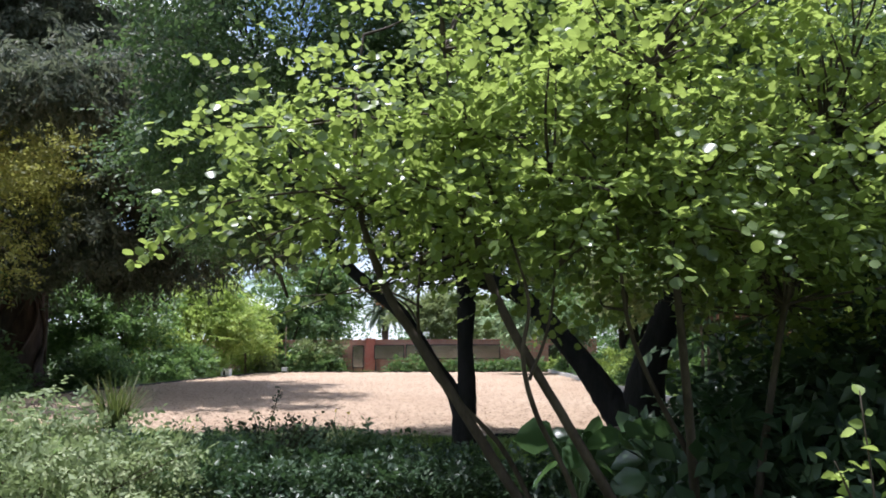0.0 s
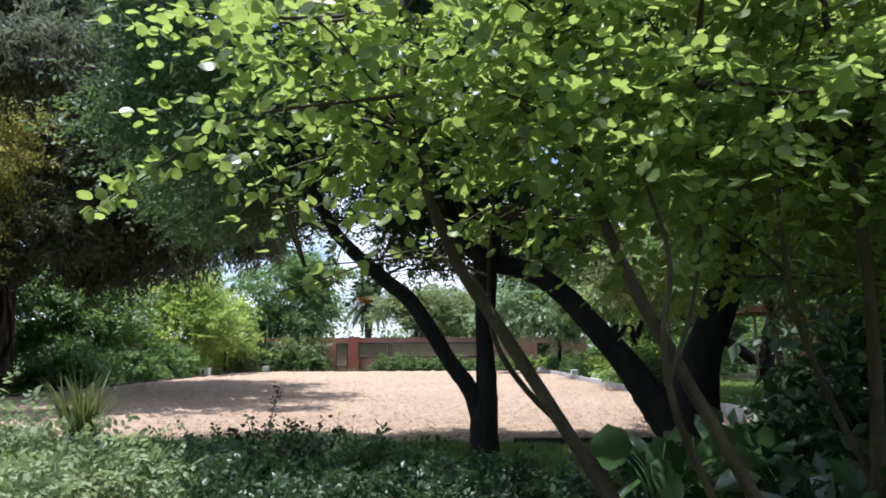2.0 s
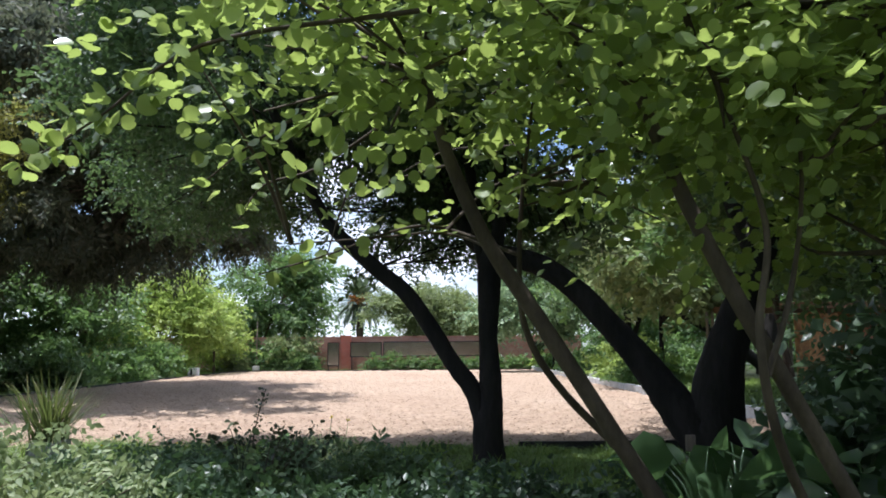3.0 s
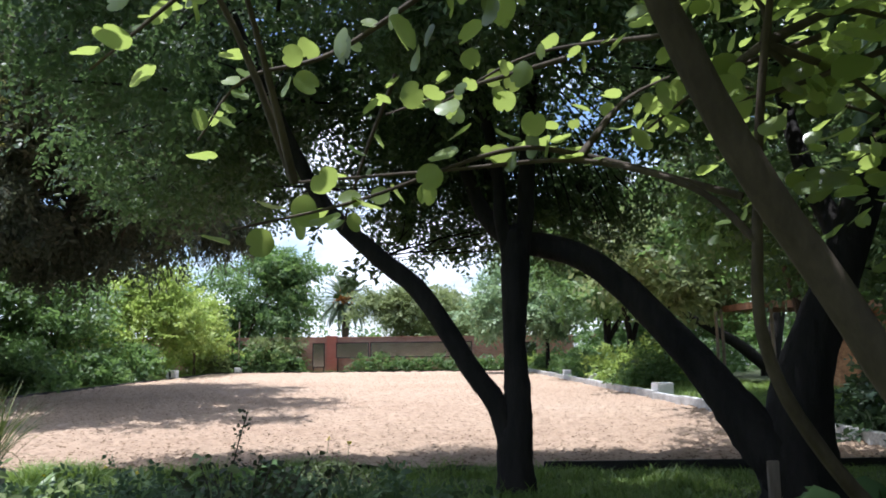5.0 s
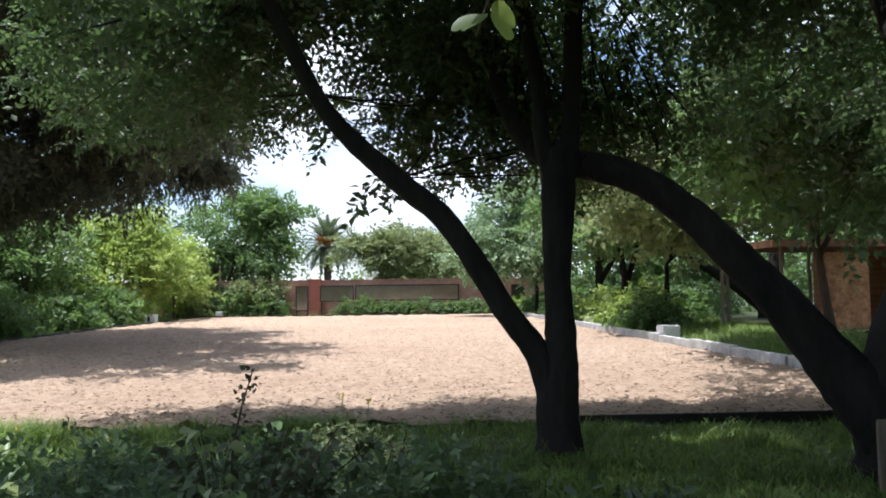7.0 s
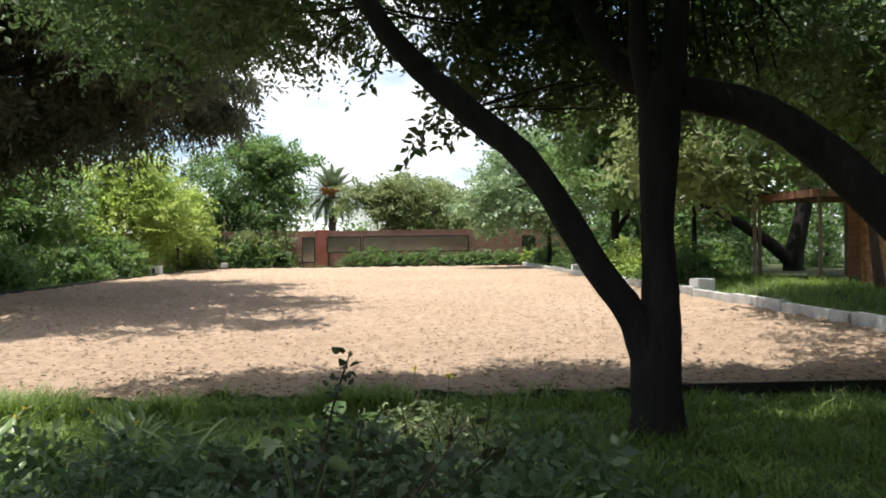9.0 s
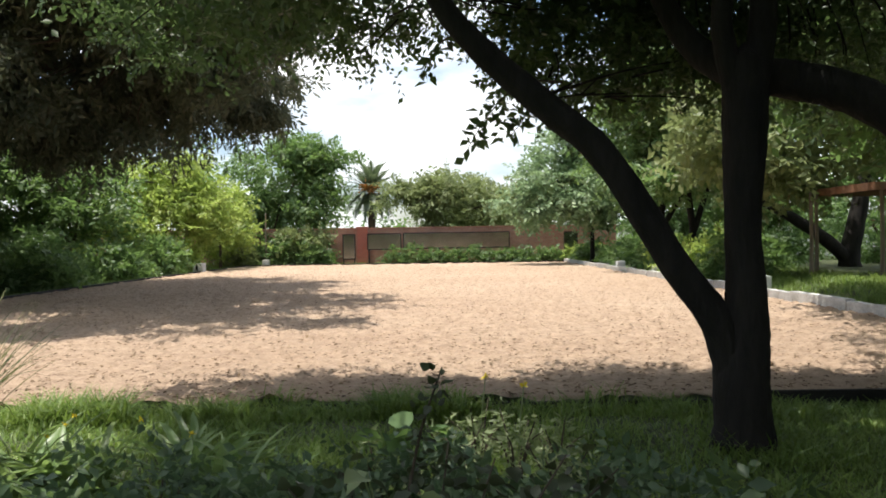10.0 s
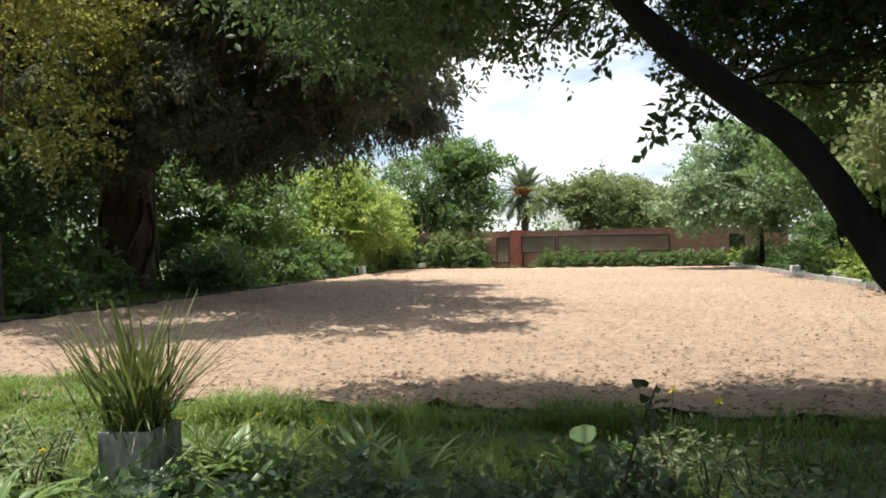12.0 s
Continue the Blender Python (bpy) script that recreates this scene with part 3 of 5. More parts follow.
# shade tree with two stems on the near lawn; LAWN_GAPS are where the sun comes down between the boughs
LAWN_GAPS = ((2.6, 12.8, 0.42), (1.1, 13.4, 0.35), (3.5, 12.9, 0.5), (1.0, 11.5, 0.33), (2.0, 13.9, 0.4), (-7.6, 13.3, 1.3), (-0.9, 12.0, 0.3), (-6.3, 11.9, 0.7), (-4.55, 12.3, 0.5), (-2.0, 12.1, 0.8))
t1 = tree((0.05, 13.0, GROUND), "dark-barked shade tree with a leaning side limb", "shade_tree")
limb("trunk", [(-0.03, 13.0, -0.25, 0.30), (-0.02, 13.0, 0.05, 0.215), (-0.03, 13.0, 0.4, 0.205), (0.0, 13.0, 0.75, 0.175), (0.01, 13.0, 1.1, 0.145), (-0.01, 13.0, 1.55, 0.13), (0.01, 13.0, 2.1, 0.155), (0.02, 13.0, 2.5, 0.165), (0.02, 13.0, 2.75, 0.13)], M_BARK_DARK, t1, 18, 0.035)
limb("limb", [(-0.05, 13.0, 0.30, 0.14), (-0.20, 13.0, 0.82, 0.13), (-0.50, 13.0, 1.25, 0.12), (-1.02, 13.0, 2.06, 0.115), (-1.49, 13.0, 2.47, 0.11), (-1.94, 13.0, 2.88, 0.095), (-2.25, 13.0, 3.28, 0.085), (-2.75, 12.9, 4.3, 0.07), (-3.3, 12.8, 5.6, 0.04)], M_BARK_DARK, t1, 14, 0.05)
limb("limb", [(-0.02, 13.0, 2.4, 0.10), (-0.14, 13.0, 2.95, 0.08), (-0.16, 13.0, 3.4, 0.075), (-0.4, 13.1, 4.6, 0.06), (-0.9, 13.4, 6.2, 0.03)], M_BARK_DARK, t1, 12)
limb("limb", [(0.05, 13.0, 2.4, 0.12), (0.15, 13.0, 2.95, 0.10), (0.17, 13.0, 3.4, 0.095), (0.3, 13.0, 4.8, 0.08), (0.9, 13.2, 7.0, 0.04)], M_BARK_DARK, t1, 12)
T1_FROM = [(-2.25, 13, 3.3), (-2.75, 12.9, 4.3), (-3.3, 12.8, 5.6), (-0.4, 13.1, 4.6), (-0.9, 13.4, 6.2), (0.3, 13, 4.8), (0.9, 13.2, 7.0), (-1.46, 13, 2.5)]
# The last five blobs sit above the view, added to shade crown and lawn.
crown(t1, [(-3.7, 13.0, 5.0, 2.0, 2.3, 1.5), (-1.2, 12.6, 6.2, 3.0, 2.9, 2.2), (2.2, 12.8, 6.0, 3.0, 2.8, 2.2), (-0.3, 14.3, 4.8, 3.0, 1.2, 1.1), (1.0, 14.4, 4.4, 1.9, 1.1, 0.8), (-2.6, 14.3, 4.55, 2.2, 0.9, 0.7), (0.4, 10.4, 5.6, 2.4, 1.7, 1.4), (-2.2, 10.6, 5.6, 2.2, 1.5, 1.4), (-4.2, 14.4, 4.5, 1.5, 0.9, 0.7), (-3.4, 12.4, 7.9, 2.3, 2.0, 1.2), (-1.0, 12.4, 8.8, 3.0, 2.2, 1.2), (2.5, 12.4, 8.8, 3.0, 2.2, 1.2), (-1.5, 9.4, 7.4, 2.6, 1.6, 0.9), (1.6, 9.2, 7.2, 2.4, 1.6, 0.9)],
      2300, 84, 0.27, 0.095, M_SHADE, flat=0.55, branch=T1_FROM, masses=230, gaps=LAWN_GAPS)
crown(t1, [(-0.6, 14.6, 3.3, 1.1, 0.7, 0.7), (-0.9, 14.9, 4.0, 1.2, 0.7, 0.8), (0.6, 14.9, 3.9, 1.4, 0.7, 0.7), (-3.2, 15.1, 3.75, 1.0, 0.5, 0.40), (-4.7, 15.1, 3.7, 1.2, 0.5, 0.45), (-2.5, 15.0, 3.8, 0.7, 0.4, 0.28), (-0.8, 14.7, 3.3, 0.9, 0.5, 0.6), (0.5, 14.7, 3.2, 0.8, 0.5, 0.55), (1.2, 14.6, 3.3, 1.2, 0.8, 0.6)],
      900, 30, 0.15, 0.078, M_SHADE, name="hanging_sprays", branch=T1_FROM)

for way, count in (([(-1.30, 13.1, 2.62), (-1.55, 13.5, 2.70), (-1.80, 13.75, 2.50), (-1.98, 13.75, 2.22)], 46),
                   ([(-1.55, 13.5, 2.70), (-1.50, 13.7, 2.50), (-1.62, 13.8, 2.32)], 20),
                   ([(-2.0, 13.0, 3.0), (-2.2, 13.5, 3.02), (-2.33, 13.7, 2.80)], 26)):
    spray("drooping_sprig", way, int(1.6 * count), 0.11, M_SHADE, t1, OVAL, 0.08, 0.3)

# big tree with the arching limb
t2 = tree((2.62, 11.9, GROUND), "massive dark tree whose low limb arches over the lawn", "arching_tree")
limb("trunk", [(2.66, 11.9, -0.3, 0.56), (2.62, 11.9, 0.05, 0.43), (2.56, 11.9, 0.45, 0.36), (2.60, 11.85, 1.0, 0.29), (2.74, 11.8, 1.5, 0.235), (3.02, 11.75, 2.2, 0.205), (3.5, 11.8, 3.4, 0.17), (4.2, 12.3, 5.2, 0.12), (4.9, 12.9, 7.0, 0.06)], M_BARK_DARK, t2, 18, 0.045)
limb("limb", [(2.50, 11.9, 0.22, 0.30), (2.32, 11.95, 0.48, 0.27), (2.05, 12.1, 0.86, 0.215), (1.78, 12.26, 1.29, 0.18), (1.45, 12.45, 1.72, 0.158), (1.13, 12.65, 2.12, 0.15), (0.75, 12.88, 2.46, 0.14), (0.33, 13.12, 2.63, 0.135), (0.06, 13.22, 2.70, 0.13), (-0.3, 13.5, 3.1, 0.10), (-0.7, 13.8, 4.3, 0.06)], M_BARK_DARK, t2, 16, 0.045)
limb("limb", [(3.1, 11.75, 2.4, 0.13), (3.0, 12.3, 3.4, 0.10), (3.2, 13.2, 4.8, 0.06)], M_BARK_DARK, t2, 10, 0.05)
T2_FROM = [(3.5, 11.8, 3.4), (4.2, 12.3, 5.2), (4.9, 12.9, 7.0), (3.2, 13.2, 4.8)]
crown(t2, [(5.4, 14.0, 6.6, 3.6, 3.2, 2.6), (7.6, 12.5, 5.6, 3.0, 3.0, 2.4), (3.2, 11.6, 6.4, 2.6, 2.0, 1.8), (4.6, 15.2, 4.6, 2.0, 1.2, 1.0), (6.8, 13.6, 3.6, 1.8, 1.5, 1.0), (4.2, 17.0, 6.2, 2.6, 2.2, 1.6), (3.4, 14.6, 4.2, 1.5, 1.0, 0.6)], 880, 84, 0.28, 0.10, M_SHADE, flat=0.55, branch=T2_FROM, masses=120, gaps=LAWN_GAPS)
stake = thing("wooden_stake", (2.12, 11.5, GROUND), "short pale wooden stake leaning at the tree's foot", "stake")
part("slat", box(2.06, 2.17, 11.45, 11.48, GROUND - 0.05, 0.44, 0.008), M_TIMBER, stake)

# orchid tree over the path
t3 = tree((1.3, 6.1, GROUND), "multi-stemmed orchid tree with bright two-lobed leaves", "orchid_tree")
STEMS = [
    [(1.35, 5.75, -0.2, 0.045), (1.02, 5.62, 0.45, 0.036), (0.70, 5.50, 1.0, 0.033), (0.30, 5.40, 1.7, 0.030), (0.1, 5.5, 2.3, 0.024), (0.0, 5.7, 3.0, 0.016), (-0.1, 5.7, 3.6, 0.010)],
    [(0.86, 5.95, -0.2, 0.05), (0.70, 5.90, 0.05, 0.042), (0.39, 5.86, 0.5, 0.038), (0.07, 5.82, 1.0, 0.036), (-0.25, 5.79, 1.5, 0.034), (-0.50, 5.76, 1.9, 0.030), (-0.7, 5.8, 2.5, 0.022), (-0.75, 5.9, 3.2, 0.014), (-0.7, 5.9, 3.8, 0.008)],
    [(1.75, 6.45, -0.2, 0.045), (1.64, 6.1, 0.4, 0.038), (1.53, 5.77, 1.0, 0.034), (1.45, 5.60, 1.7, 0.028), (1.4, 5.6, 2.4, 0.022), (1.3, 5.6, 3.4, 0.012)],
    [(1.95, 6.1, -0.2, 0.035), (2.15, 6.1, 0.9, 0.028), (2.3, 6.0, 1.8, 0.024), (2.6, 5.9, 3.0, 0.014)],
    [(1.57, 5.9, 0.75, 0.022), (1.30, 5.80, 1.25, 0.018), (1.12, 5.7, 1.75, 0.015), (1.05, 5.6, 2.6, 0.010)],
    [(0.75, 6.5, -0.2, 0.024), (0.35, 6.35, 0.7, 0.021), (-0.1, 6.2, 1.2, 0.018), (-0.26, 6.13, 1.45, 0.015), (-0.30, 6.05, 1.70, 0.012), (-0.28, 6.0, 2.1, 0.009), (-0.2, 5.9, 2.7, 0.006)],
    [(-0.30, 6.05, 1.68, 0.010), (-0.40, 6.15, 1.82, 0.008), (-0.62, 6.34, 1.93, 0.007), (-0.95, 6.4, 1.92, 0.005), (-1.35, 6.45, 1.90, 0.004)],
    [(0.95, 5.9, -0.2, 0.022), (0.72, 5.6, 0.6, 0.020), (0.48, 5.4, 1.1, 0.018), (0.40, 5.3, 1.45, 0.015), (0.44, 5.3, 1.8, 0.011), (0.3, 5.3, 2.3, 0.008)],
    [(0.44, 5.35, 1.30, 0.012), (0.56, 5.4, 1.6, 0.010), (0.62, 5.4, 2.0, 0.008), (0.6, 5.4, 2.6, 0.006)],
]
for s in STEMS:
    limb("stem", s, M_BARK_PALE, t3, 8, 0.05)
T3_FROM = [s[i][:3] for s in STEMS for i in range(2, len(s))]
crown(t3, [(-0.65, 5.6, 2.80, 1.2, 0.9, 0.62), (0.7, 5.8, 2.85, 1.4, 1.2, 0.8), (2.1, 6.0, 2.7, 1.3, 1.3, 0.85), (1.25, 5.8, 3.6, 1.9, 1.1, 0.7), (3.4, 6.2, 3.0, 1.2, 1.2, 1.0), (2.2, 5.6, 3.9, 1.2, 0.8, 0.4), (1.5, 6.6, 2.3, 1.6, 0.7, 0.5), (3.0, 7.0, 2.2, 1.3, 0.8, 0.7), (4.4, 6.4, 3.2, 1.1, 1.0, 0.9), (1.7, 7.1, 3.2, 1.4, 1.0, 0.8), (0.9, 5.1, 2.35, 0.9, 0.35, 0.35), (0.2, 5.3, 2.4, 0.6, 0.35, 0.3), (1.9, 5.2, 2.4, 0.7, 0.4, 0.45)],
      2400, 14, 0.15, 0.058, M_ORCHID, MID_LOBED, 1.1, 0.25, 0.7, 0.25, branch=T3_FROM, branch_material=M_BARK_PALE, leaves=7, length=0.36)


for way, count in (([(-0.7, 5.2, 2.5), (-1.45, 5.33, 2.44), (-1.92, 5.62, 2.28), (-2.25, 5.65, 2.08)], 56),
                   ([(-0.5, 5.5, 2.5), (-1.0, 5.6, 2.3), (-1.4, 5.7, 2.12)], 24),
                   ([(-0.28, 6.16, 1.80), (-0.61, 6.39, 1.96), (-0.82, 6.33, 1.95), (-1.17, 6.34, 1.83), (-1.42, 6.1, 1.72)], 22),
                   ([(-0.55, 6.8, 2.38), (-0.88, 6.92, 2.32), (-1.12, 6.72, 2.17)], 10),
                   ([(-0.05, 6.2, 2.20), (-0.28, 6.25, 2.12), (-0.45, 6.3, 2.00)], 14),
                   ([(0.1, 6.1, 2.15), (-0.15, 6.1, 2.05), (-0.36, 6.05, 1.98)], 14),
                   ([(-1.1, 7.0, 2.4), (-1.22, 7.15, 2.15), (-1.31, 7.25, 1.90)], 6),
                   ([(-1.0, 5.9, 2.48), (-1.4, 6.0, 2.30), (-1.72, 6.05, 2.06)], 12),
                   ([(-0.9, 6.4, 2.48), (-1.25, 6.5, 2.28), (-1.5, 6.5, 2.20), (-1.62, 6.5, 2.03)], 16),
                   ([(-0.2, 6.9, 2.5), (-0.6, 7.2, 2.55), (-0.95, 7.4, 2.42)], 9)):
    spray("leaf_spray", way, int(1.3 * count), 0.066, M_ORCHID, t3, FINE_LOBED, 0.06)


def simple_tree(x, y, label, trunk_r, height, blobs, count, per, spread, size, material, bark=M_BARK_BROWN, lean=(0, 0), forks=3, shape=OVAL, name="tree", group="", up=0.7, droop=0.25, flat=0.6, twig=True):
    t = tree((x, y, GROUND), label, name, "tree", group)
    tx, ty = x + lean[0], y + lean[1]
    limb("trunk", [(x, y, -0.4, trunk_r * 1.35), (x + lean[0] * 0.1, y, 0.3, trunk_r), (x + lean[0] * 0.5, y + lean[1] * 0.5, height * 0.5, trunk_r * 0.8), (tx, ty, height, trunk_r * 0.6)], bark, t, 10, 0.05)
    starts = [(tx, ty, height)]
    order = sorted(blobs, key=lambda b: -b[3])[:forks]
    for b in order:
        mid = ((tx + b[0]) / 2, (ty + b[1]) / 2, (height + b[2]) / 2 + 0.2)
        limb("limb", [(tx, ty, height - 0.25, trunk_r * 0.55), (*mid, trunk_r * 0.4), (b[0], b[1], b[2], trunk_r * 0.15)], bark, t, 7, 0.05)
        starts += [mid, (b[0], b[1], b[2])]
    far = 1.0 if y < 24 else 1.35
    crown(t, blobs, int(count * 0.95), int(per * 1.45 / far), spread * 1.3, size * 1.45 * far, material, shape, up, droop, flat * 0.8, branch=starts if twig else None, branch_material=bark, masses=max(12, count // 9))
    return t


# great conifer on the far side of the sand, wrapped in vines
pine = tree((-19.8, 34.0, GROUND), "huge dark conifer with a vine-wrapped trunk and drooping boughs", "conifer")
limb("trunk", [(-19.8, 34, -0.5, 1.35), (-19.8, 34, 0.6, 1.02), (-19.8, 34, 3.0, 0.9), (-19.6, 34, 7.0, 0.75), (-19.5, 34, 15, 0.35)], M_BARK_BROWN, pine, 20, 0.07)
for i in range(12):
    a0 = i * 0.55 + 3.2
    pts = []
    for k in range(7):
        z = -0.15 + k * 0.95
        a = a0 + 0.5 * math.sin(k * 1.1 + i)
        r = (1.06 - 0.03 * z) + (0.35 if k == 0 else 0)
        pts.append((-19.8 + r * math.cos(a), 34 + r * math.sin(a), z, 0.07 - 0.006 * k + 0.02 * (i % 3)))
    limb("vine", pts, M_BARK_PALE if i % 3 == 0 else M_BARK_BROWN, pine, 6, 0.08)
PINE_FROM, PINE_BLOBS = [], []
r_p = np.random.default_rng(12)
for i in range(34):
    az = math.radians(-115 + 165 * ((i * 0.618) % 1.0))
    z0 = 4.6 + 11.5 * (i / 34) ** 1.1
    ln = (14.5 - 0.42 * z0) * r_p.uniform(0.75, 1.08)
    ex, ey, ez = -19.7 + ln * math.cos(az), 34 + ln * math.sin(az) * 0.85, z0 + 0.9 + r_p.uniform(-1.0, 1.2)
    mx, my, mz = -19.7 + 0.5 * ln * math.cos(az), 34 + 0.5 * ln * math.sin(az) * 0.85, z0 + 1.5
    limb("bough", [(-19.7, 34, z0, 0.2), (mx, my, mz, 0.12), (ex, ey, ez, 0.04)], M_BARK_BROWN, pine, 7)
    PINE_FROM += [(mx, my, mz), (ex, ey, ez)]
    for u in (0.35, 0.6, 0.8, 0.97):
        q = r_p.uniform(1.0, 1.7)
        PINE_BLOBS.append((-19.7 + u * (ex + 19.7), 34 + u * (ey - 34) + r_p.normal(0, 0.6), z0 + 1.5 * math.sin(u * 2.2) + u * (ez - z0) * 0.6 + r_p.normal(0, 0.3), q * 1.35, q * 1.35, q * 0.62))
PINE_BLOBS.append((-19, 33.5, 16, 5, 5, 3))
# Most high boughs here are added above the view to shade the sand.
REACHING = [(-11.6, 19.9, 8.6, 2.0, 1.2, 0.9), (-8.6, 20.2, 8.8, 1.8, 1.1, 0.8), (-14.0, 25.8, 9.2, 2.6, 1.8, 1.1), (-8.2, 33.5, 7.2, 1.9, 1.8, 1.2), (-6.2, 27.0, 7.4, 1.8, 1.6, 1.0), (-9.5, 28.5, 7.6, 2.4, 2.2, 1.2), (-10.5, 24.5, 8.0, 2.4, 2.2, 1.2), (-13.0, 28.0, 9.5, 3.4, 3.0, 1.4), (-10.6, 20.9, 8.8, 2.0, 1.2, 0.9), (-7.2, 21.4, 9.0, 1.8, 1.2, 0.9), (-8.0, 25.0, 9.0, 2.4, 2.0, 1.2), (-12.5, 30.0, 9.2, 3.0, 2.4, 1.2), (-9.0, 30.5, 8.6, 2.4, 2.0, 1.1), (-11.0, 27.0, 8.8, 3.0, 2.0, 1.1), (-7.0, 24.0, 8.8, 2.2, 1.8, 1.0), (-9.6, 21.6, 9.2, 2.2, 1.4, 1.0), (-13.5, 29, 5.0, 1.6, 1.5, 1.0), (-11.8, 28.5, 5.0, 1.3, 1.2, 0.9), (-15.6, 27.5, 5.2, 2.0, 1.8, 1.2), (-9.8, 29.5, 5.8, 1.2, 1.2, 0.8), (-12.4, 25.5, 5.6, 1.4, 1.2, 0.9), (-8.4, 27.5, 6.4, 1.2, 1.2, 0.8)]
crown(pine, PINE_BLOBS, 3700, 60, 0.40, 0.26, M_PINE, NARROW, 0.4, 0.7, 0.5, shell=0.3, branch=PINE_FROM, branch_material=M_BARK_BROWN, leaves=12, length=0.8, masses=380)
crown(pine, REACHING, 1900, 60, 0.40, 0.25, M_PINE, NARROW, 0.4, 0.7, 0.5, shell=0.3, branch=PINE_FROM, branch_material=M_BARK_BROWN, leaves=12, length=0.7, name="outer_shade_bough", masses=330)
tas = clumps([(-11.0, 32.0, 5.4, 3.0, 2.4, 0.8), (-8.8, 33, 5.9, 1.8, 2.0, 0.8)], 150, 0.1)
tas_p = np.repeat(tas, 26, 0) + rng.normal(0, 1, (150 * 26, 3)) * np.array([0.09, 0.09, 0.5])
tv, tf = leaf_cloud(tas_p, 0.34, NEEDLE, 0.1, 2.5)
part_np("tassels", tv, tf, M_PINE, pine, kind="stuff")

G_L = "trees along the far side"
simple_tree(-15.6, 22.5, "gold-green leafy tree in sun beside the sand", 0.2, 3.0, [(-15.2, 22.5, 6.0, 2.4, 2.0, 2.2), (-13.4, 22.8, 5.0, 1.6, 1.5, 1.5), (-17.6, 22.0, 7.0, 2.4, 2.2, 2.6), (-13.8, 22.8, 8.2, 1.8, 1.7, 1.5), (-18.5, 22.0, 4.2, 2.0, 2.0, 2.0), (-13.8, 20.8, 7.2, 1.8, 1.4, 1.4), (-16.2, 21.4, 9.0, 2.2, 1.8, 1.4)], 620, 36, 0.25, 0.10, M_GOLD, group=G_L)
# The darker leaf here puts the conifer's shade into the colour.
simple_tree(-20.5, 27, "dark leafy tree beside the conifer", 0.2, 3.0, [(-20.5, 27, 5.5, 3, 3, 3), (-23, 28, 4, 3, 3, 3.2), (-19, 25, 3.5, 2.2, 2, 2)], 620, 36, 0.3, 0.14, M_SHADE, group=G_L)
simple_tree(-20.0, 43, "dark leafy understorey tree", 0.14, 1.8, [(-20, 43, 4.2, 2.6, 2.6, 2.2), (-22.5, 41, 3.5, 2.6, 2.6, 2.8), (-18.2, 41.5, 3.4, 1.8, 1.8, 1.6)], 520, 34, 0.28, 0.14, M_MID, group=G_L, lean=(0.8, 0))
simple_tree(-26, 37, "tall dark tree behind the conifer", 0.25, 4, [(-26, 37, 8, 5, 4, 6), (-29, 32, 6, 4, 4, 6)], 560, 34, 0.4, 0.22, M_SHADE, group=G_L)
simple_tree(-17.2, 47.5, "sunlit lime-green bushy tree beside the sand", 0.10, 1.2, [(-17.2, 47.5, 3.0, 2.0, 1.8, 2.2), (-15.8, 49.0, 3.8, 1.7, 1.8, 2.0), (-17.4, 48.5, 4.2, 1.8, 1.8, 1.7), (-18.6, 46, 2.2, 1.6, 1.6, 1.9), (-16.3, 48.2, 5.5, 1.0, 1.0, 1.0), (-18.5, 47.4, 4.3, 1.2, 1.2, 1.3), (-14.9, 49.4, 3.4, 0.8, 0.9, 1.6)], 560, 36, 0.36, 0.13, M_LIME, group=G_L)
simple_tree(-15.6, 54.0, "lime-green small tree beside the sand", 0.10, 1.4, [(-15.4, 54, 3.2, 1.5, 1.8, 2.0), (-17, 56, 2.6, 1.8, 1.8, 2.2)], 320, 34, 0.24, 0.13, M_LIME, group=G_L)
simple_tree(-14.0, 60.5, "rounded dark green tree behind the arena corner", 0.18, 2.0, [(-12.4, 60.5, 5.4, 3.0, 2.4, 3.0), (-15.8, 60, 4.6, 2.8, 2.4, 3.4), (-11.4, 60.5, 7.0, 1.9, 1.8, 1.3), (-14.0, 59.6, 2.2, 2.2, 1.4, 1.8)], 620, 34, 0.32, 0.16, M_MID, group=G_L)
simple_tree(-10.6, 57.5, "thin pale-barked young tree by the end wall", 0.06, 1.0, [(-10.6, 57.5, 2.2, 1.0, 0.8, 0.9), (-11.8, 57.6, 1.6, 0.9, 0.7, 0.8)], 90, 26, 0.2, 0.12, M_OLIVE, bark=M_BARK_PALE, group=G_L)

# behind the wall
simple_tree(-2.6, 66, "round olive-green tree behind the brick wall", 0.22, 2.4, [(-1.4, 66, 5.0, 2.8, 2.4, 1.9), (-4.0, 66, 4.4, 2.0, 2.0, 1.5), (1.4, 67, 4.2, 2.2, 2.0, 1.6)], 480, 34, 0.3, 0.15, M_OLIVE)
simple_tree(2.6, 72, "pale grey-green tree far behind the wall", 0.22, 2.4, [(2.4, 72, 4.6, 3.0, 2.0, 1.8), (6, 72, 5, 3, 2, 2)], 260, 30, 0.35, 0.18, M_OLIVE)


